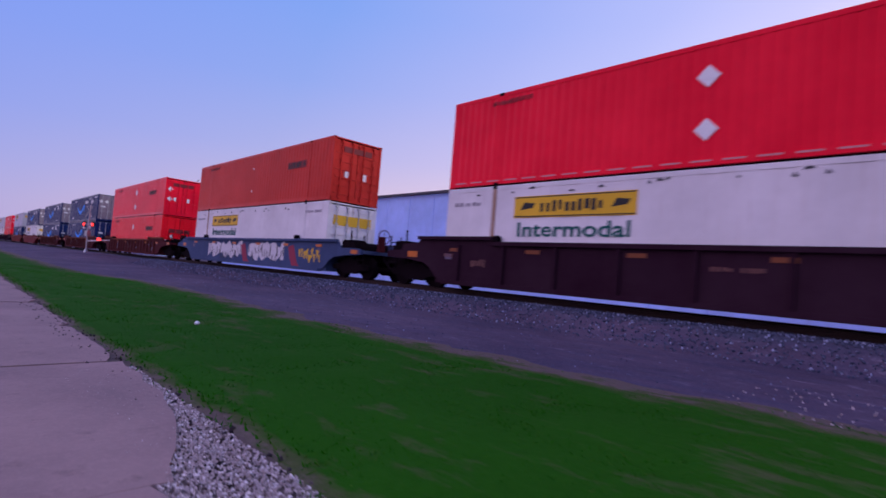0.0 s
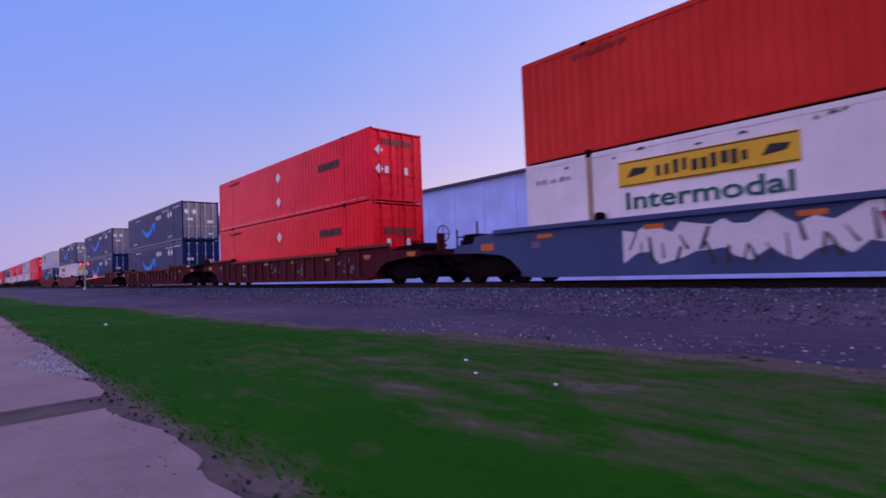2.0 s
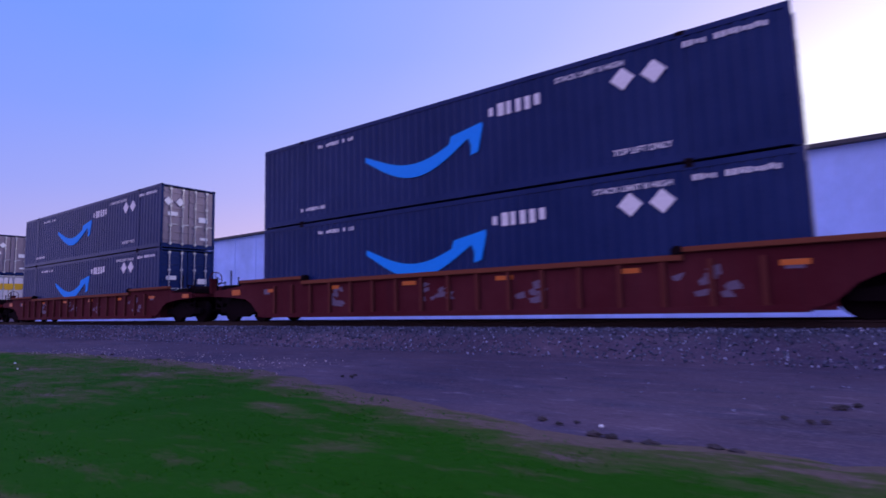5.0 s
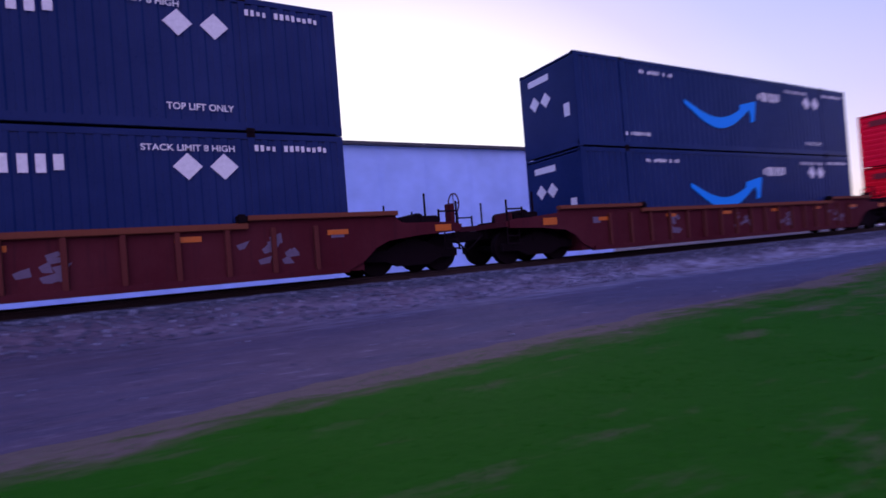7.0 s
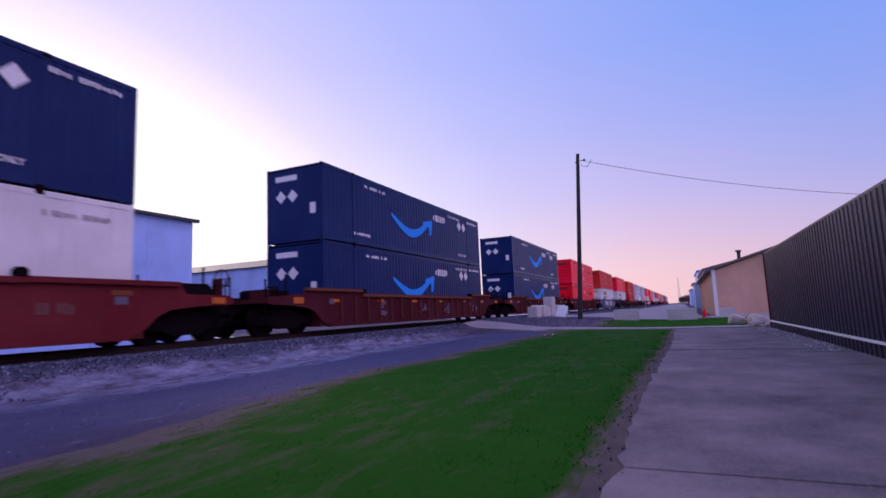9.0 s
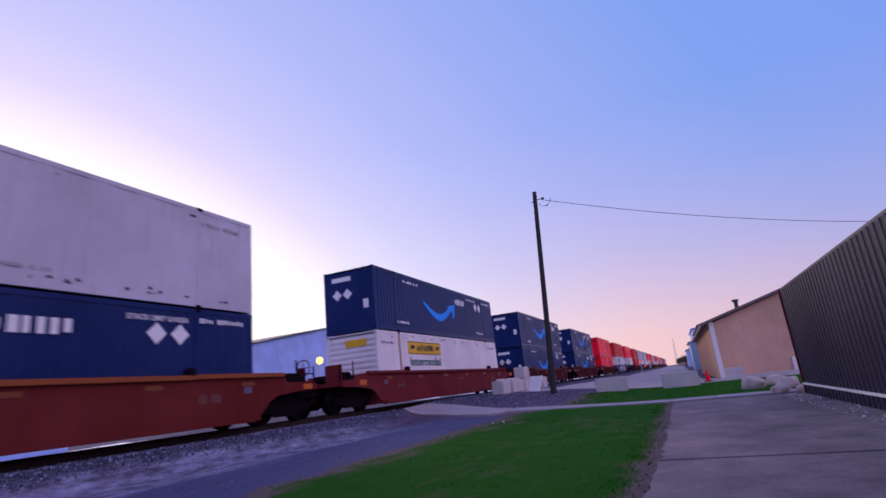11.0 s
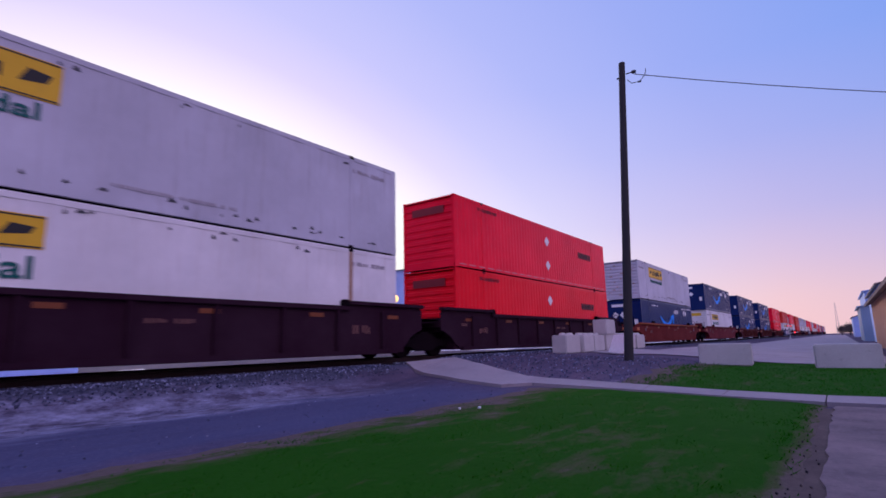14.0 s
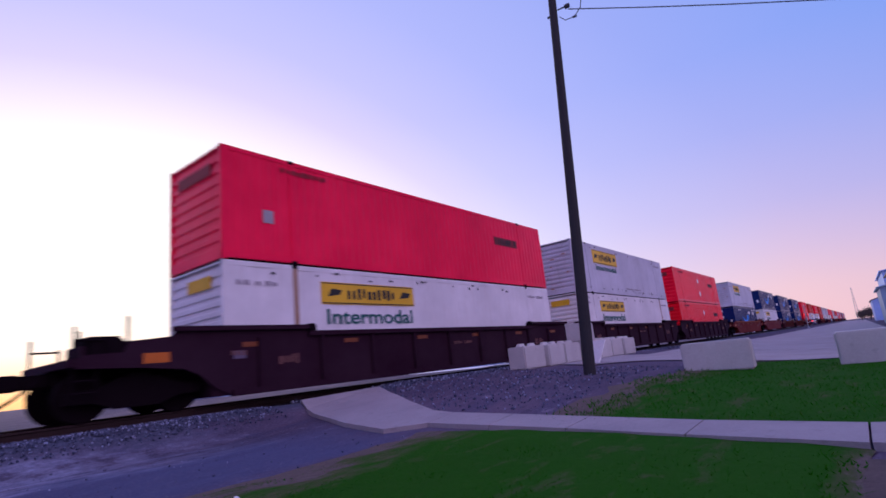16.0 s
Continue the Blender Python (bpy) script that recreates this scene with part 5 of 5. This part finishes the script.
# ---- concrete blocks ----
def cast_block(at, size, knobs, label):
    b = thing("concrete_block", label, "concrete block", "concrete blocks near the crossing")
    sx, sy, sz = size
    bm = boxes((-sx / 2, sx / 2, -sy / 2, sy / 2, 0, sz), bevel=0.035)
    part("body", bm, "block", b)
    for k in range(knobs):
        bm = bmesh.new()
        y = (k - (knobs - 1) / 2) * sy / max(1, knobs)
        tube(bm, (0, y, sz - 0.01), (0, y, sz + 0.09), 0.16, 0.11, n=12)
        part("knob", bm, "block", b)
    b.matrix_basis = at
    return b


def seat_on(x, y, turn, lift=0.0):
    return pose(x, y, land(x, y) - 0.03 + lift, 0, 0, turn)


cast_block(seat_on(63.2, 3.55, 4), (0.7, 1.4, 0.66), 0, "pale cast concrete barrier block on the lawn")
cast_block(seat_on(63.75, 0.62, 3), (0.75, 1.5, 0.70), 0, "pale cast concrete barrier block with a weedy top on the lawn")
for i, (y, turn) in enumerate(((9.38, 88), (9.33, 93), (9.40, 90), (9.36, 87), (9.30, 92), (9.36, 90), (9.32, 89))):
    cast_block(seat_on(64.85 + 1.42 * i, y, turn), (0.62, 1.25, 0.70), 2, "pale interlocking concrete block with cast knobs")
cast_block(seat_on(69.1, 9.36, 91, 0.71), (0.62, 1.25, 0.68), 0, "pale interlocking concrete block stacked on another")
cast_block(seat_on(68.5, -1.97, 2), (0.6, 0.8, 0.58), 0, "low pale concrete barrier block before the tan building")
cast_block(seat_on(67.9, -3.3, 1), (0.3, 3.6, 0.2), 0, "long low pale concrete kerb before the tan building")
cone = thing("traffic_cone", "orange-red traffic cone beside the tan building", "traffic cone")
bm = bmesh.new()
tube(bm, (0, 0, 0.03), (0, 0, 0.55), 0.13, 0.03, n=14)
part("cone", bm, "scarlet", cone)
part("base", boxes((-0.2, 0.2, -0.2, 0.2, 0.0, 0.04), bevel=0.01), "black", cone)
cone.matrix_basis = pose(67.6, -0.65, land(67.6, -0.65) + 0.012)
board = thing("sign_board", "white board leaning against concrete blocks", "board")
bm = boxes((-0.02, 0.02, -0.42, 0.42, 0.0, 0.85))
part("panel", bm, "sheet", board)
board.matrix_basis = pose(67.1, 8.25, land(67.1, 8.25) - 0.02, 0, 28, -28)

# ---- boulders by the shed corner ----
def boulder(x, y, r, seed, label):
    rr = random.Random(seed)
    bm = bmesh.new()
    bmesh.ops.create_icosphere(bm, subdivisions=3, radius=r)
    for v in bm.verts:
        k = 1 + 0.28 * noise.noise(v.co * (1.6 / r) + Vector((seed, 0, 0))) + 0.08 * noise.noise(v.co * (5 / r))
        v.co = Vector((v.co.x * k * 1.15, v.co.y * k, v.co.z * k * 0.8))
    me = mesh_of("boulder", bm, "boulder")
    me.polygons.foreach_set("use_smooth", [True] * len(me.polygons))
    ob = new("boulder", me)
    ob.matrix_basis = pose(x, y, land(x, y) + r * 0.45, 0, 0, rr.uniform(0, 360))
    tagged(ob, label, "boulder", "boulders by the shed")


for i, (x, y, r) in enumerate(((55.5, -2.05, 0.23), (56.9, -2.45, 0.33), (57.7, -1.6, 0.34), (55.15, -2.6, 0.2), (58.7, -2.4, 0.3))):
    boulder(x, y, r, i + 1, "rounded pale tan boulder beside the dark shed")

# ---- crossing signal far down the track ----
signal = thing("crossing_signal", "silver railway crossing signal with lit red lamps", "crossing signal")
bm = bmesh.new()
tube(bm, (0, 0, -0.05), (0, 0, 4.4), 0.06, n=12)
tube(bm, (0, 0, -0.02), (0, 0, 0.25), 0.2, 0.12, n=12)
part("post", bm, "galv", signal)
bm = bmesh.new()
tube(bm, (0, -0.75, 2.6), (0, 0.75, 2.6), 0.04, n=8)
part("cross_arm", bm, "galv", signal)
for y in (-0.7, 0.7):
    bm = bmesh.new()
    tube(bm, (-0.05, y, 2.6), (0.02, y, 2.6), 0.28, n=18)
    head = part("lamp_backing", bm, "black", signal)
    bm = bmesh.new()
    tube(bm, (0.03, y, 2.6), (0.08, y, 2.6), 0.13, n=14)
    part("lens", bm, "redlens", head, "lit red lens")
bm = bmesh.new()
tube(bm, (0.0, 0.2, 1.05), (0.0, 3.6, 1.25), 0.05, 0.03, n=8)
arm = part("gate_arm", bm, "sheet", signal)
for y in (1.9, 2.15):
    bm = bmesh.new()
    tube(bm, (0.03, y, 1.26), (0.1, y, 1.26), 0.12, n=12)
    part("lens", bm, "redlens", arm, "lit red lens")
part("control_box", boxes((-0.18, 0.18, -0.2, 0.2, 1.5, 2.0), bevel=0.02), "galv", signal)
for a in (-1, 1):
    v = [(-0.6, -0.6 * a - 0.08), (0.6, 0.6 * a - 0.08), (0.6, 0.6 * a + 0.08), (-0.6, -0.6 * a + 0.08)]
    bm = bmesh.new()
    prism(bm, [(p * 0.8, 3.8 + q * 0.8) for p, q in v], "x", 0.07 + 0.01 * a, 0.085 + 0.01 * a)
    part("crossbuck_board", bm, "faded", signal)
signal.matrix_basis = pose(-58.0, 9.9, land(-58.0, 9.9), 0, 0, -72)
copy_thing(signal, pose(175.0, 9.2, land(175.0, 9.2), 0, 0, 250))


# ---- marker post beyond the yard ----
marker = thing("marker_post", "small orange and black marker post beyond the yard", "marker post")
bm = bmesh.new()
tube(bm, (0, 0, -0.05), (0, 0, 0.95), 0.09, n=10)
part("post", bm, "mark_orange", marker)
for z in (0.3, 0.6):
    bm = bmesh.new()
    tube(bm, (0, 0, z), (0, 0, z + 0.12), 0.095, n=10)
    part("band", bm, "black", marker)
marker.matrix_basis = pose(85.9, 31.8, land(85.9, 31.8))

# ---- trees ----
def tree(x, y, tall, spread, leafy, seed, label):
    r = random.Random(seed)
    t = thing("tree", label, "tree")
    wood = bmesh.new()
    tips = []

    def limb(a, d, length, radius, level):
        b = a + d * length
        tube(wood, a, b, radius, radius * 0.62, n=6)
        if level == 0:
            tips.append(b)
            return
        for _ in range(3 if level > 1 else 4):
            turn = Vector((r.gauss(0, spread), r.gauss(0, spread), r.gauss(0.12, 0.25)))
            limb(a + d * length * r.uniform(0.6, 1.0), (d + turn).normalized(), length * r.uniform(0.55, 0.75), radius * 0.55, level - 1)

    limb(Vector((x, y, -0.1)), Vector((0, 0, 1)), tall * (0.36 if leafy < 20 else 0.22), tall * 0.022, 4)
    part("trunk", wood, "bark", t)
    if leafy:
        verts, faces = [], []
        for p in tips:
            for _ in range(leafy):
                c = p + Vector((r.gauss(0, 1), r.gauss(0, 1), r.gauss(-0.8, 1.5))) * tall * 0.06
                s = tall * r.uniform(0.012, 0.028)
                e = Euler((r.uniform(0, 6), r.uniform(0, 6), r.uniform(0, 6))).to_matrix()
                i = len(verts)
                for q in ((-s, 0, 0), (0, -s * 0.5, 0), (s, 0, 0), (0, s * 0.5, 0)):
                    verts.append(tuple(c + e @ Vector(q)))
                faces.append((i, i + 1, i + 2, i + 3))
        ob = new("crown", mesh_from("crown", verts, faces, "leaf", False))
        ob.parent = t
    return t


tree(-126, 40, 20, 0.5, 16, 1, "bare early-spring tree behind the train")
tree(-113, 41, 17, 0.5, 14, 2, "bare early-spring tree behind the train")
tree(-140, 44, 17, 0.5, 14, 3, "bare early-spring tree behind the train")
for i, (x, y, h) in enumerate(((300, -2, 8), (318, 0.5, 7), (340, -6, 8), (-300, -5, 12), (-320, 4, 10), (-350, 8, 12), (-280, 2, 8))):
    tree(x, y, h, 0.45, 26, 10 + i, "small budding tree far off near the track")

# ---- mast far along the road ----
mast = thing("radio_mast", "thin grey lattice mast far along the road", "mast")
for dx, dy in ((-0.5, -0.5), (0.5, -0.5), (0.0, 0.6)):
    bm = bmesh.new()
    tube(bm, (dx, dy, -0.1), (dx * 0.2, dy * 0.2, 14.0), 0.11, 0.07, n=6)
    part("leg", bm, "galv", mast)
for k in range(9):
    u = k / 10 + 0.06
    w = 0.5 * (1 - 0.8 * u)
    part("brace", boxes((-w, w, -w, w, 14.0 * u - 0.06, 14.0 * u + 0.06)), "galv", mast)
mast.matrix_basis = pose(330.0, 1.6, land(330.0, 1.6))

# ---- litter on the lawn ----
for i, (x, y, r) in enumerate(((-8.5, 3.0, 0.04), (32.8, 2.8, 0.055), (4.2, 4.25, 0.018), (16.0, 4.9, 0.02), (52.55, 5.5, 0.03), (52.35, 5.75, 0.022), (30.9, 2.35, 0.02), (2.65, 4.66, 0.024), (3.25, 4.2, 0.018))):
    bm = bmesh.new()
    bmesh.ops.create_icosphere(bm, subdivisions=2, radius=r)
    for v in bm.verts:
        v.co = v.co * (1 + 0.25 * noise.noise(v.co * 20 + Vector((i, 0, 0))))
        v.co.z *= 0.8
    ob = new("litter", mesh_of("litter", bm, "sheet"))
    ob.matrix_basis = pose(x, y, land(x, y) + r * 0.75 + 0.02)
    tagged(ob, "small crumpled white paper litter on the lawn", "litter", "litter on the lawn")


# ---- what moves ----
def motions():
    for ob, at in MOVING:
        far = Matrix.Translation((SPEED * 16.0, 0, 0)) @ at
        mid = Matrix.Translation((SPEED * 8.0, 0, 0)) @ at
        walk(ob, [(0.0, at), (8.0, mid), (16.0, far)])


motions()
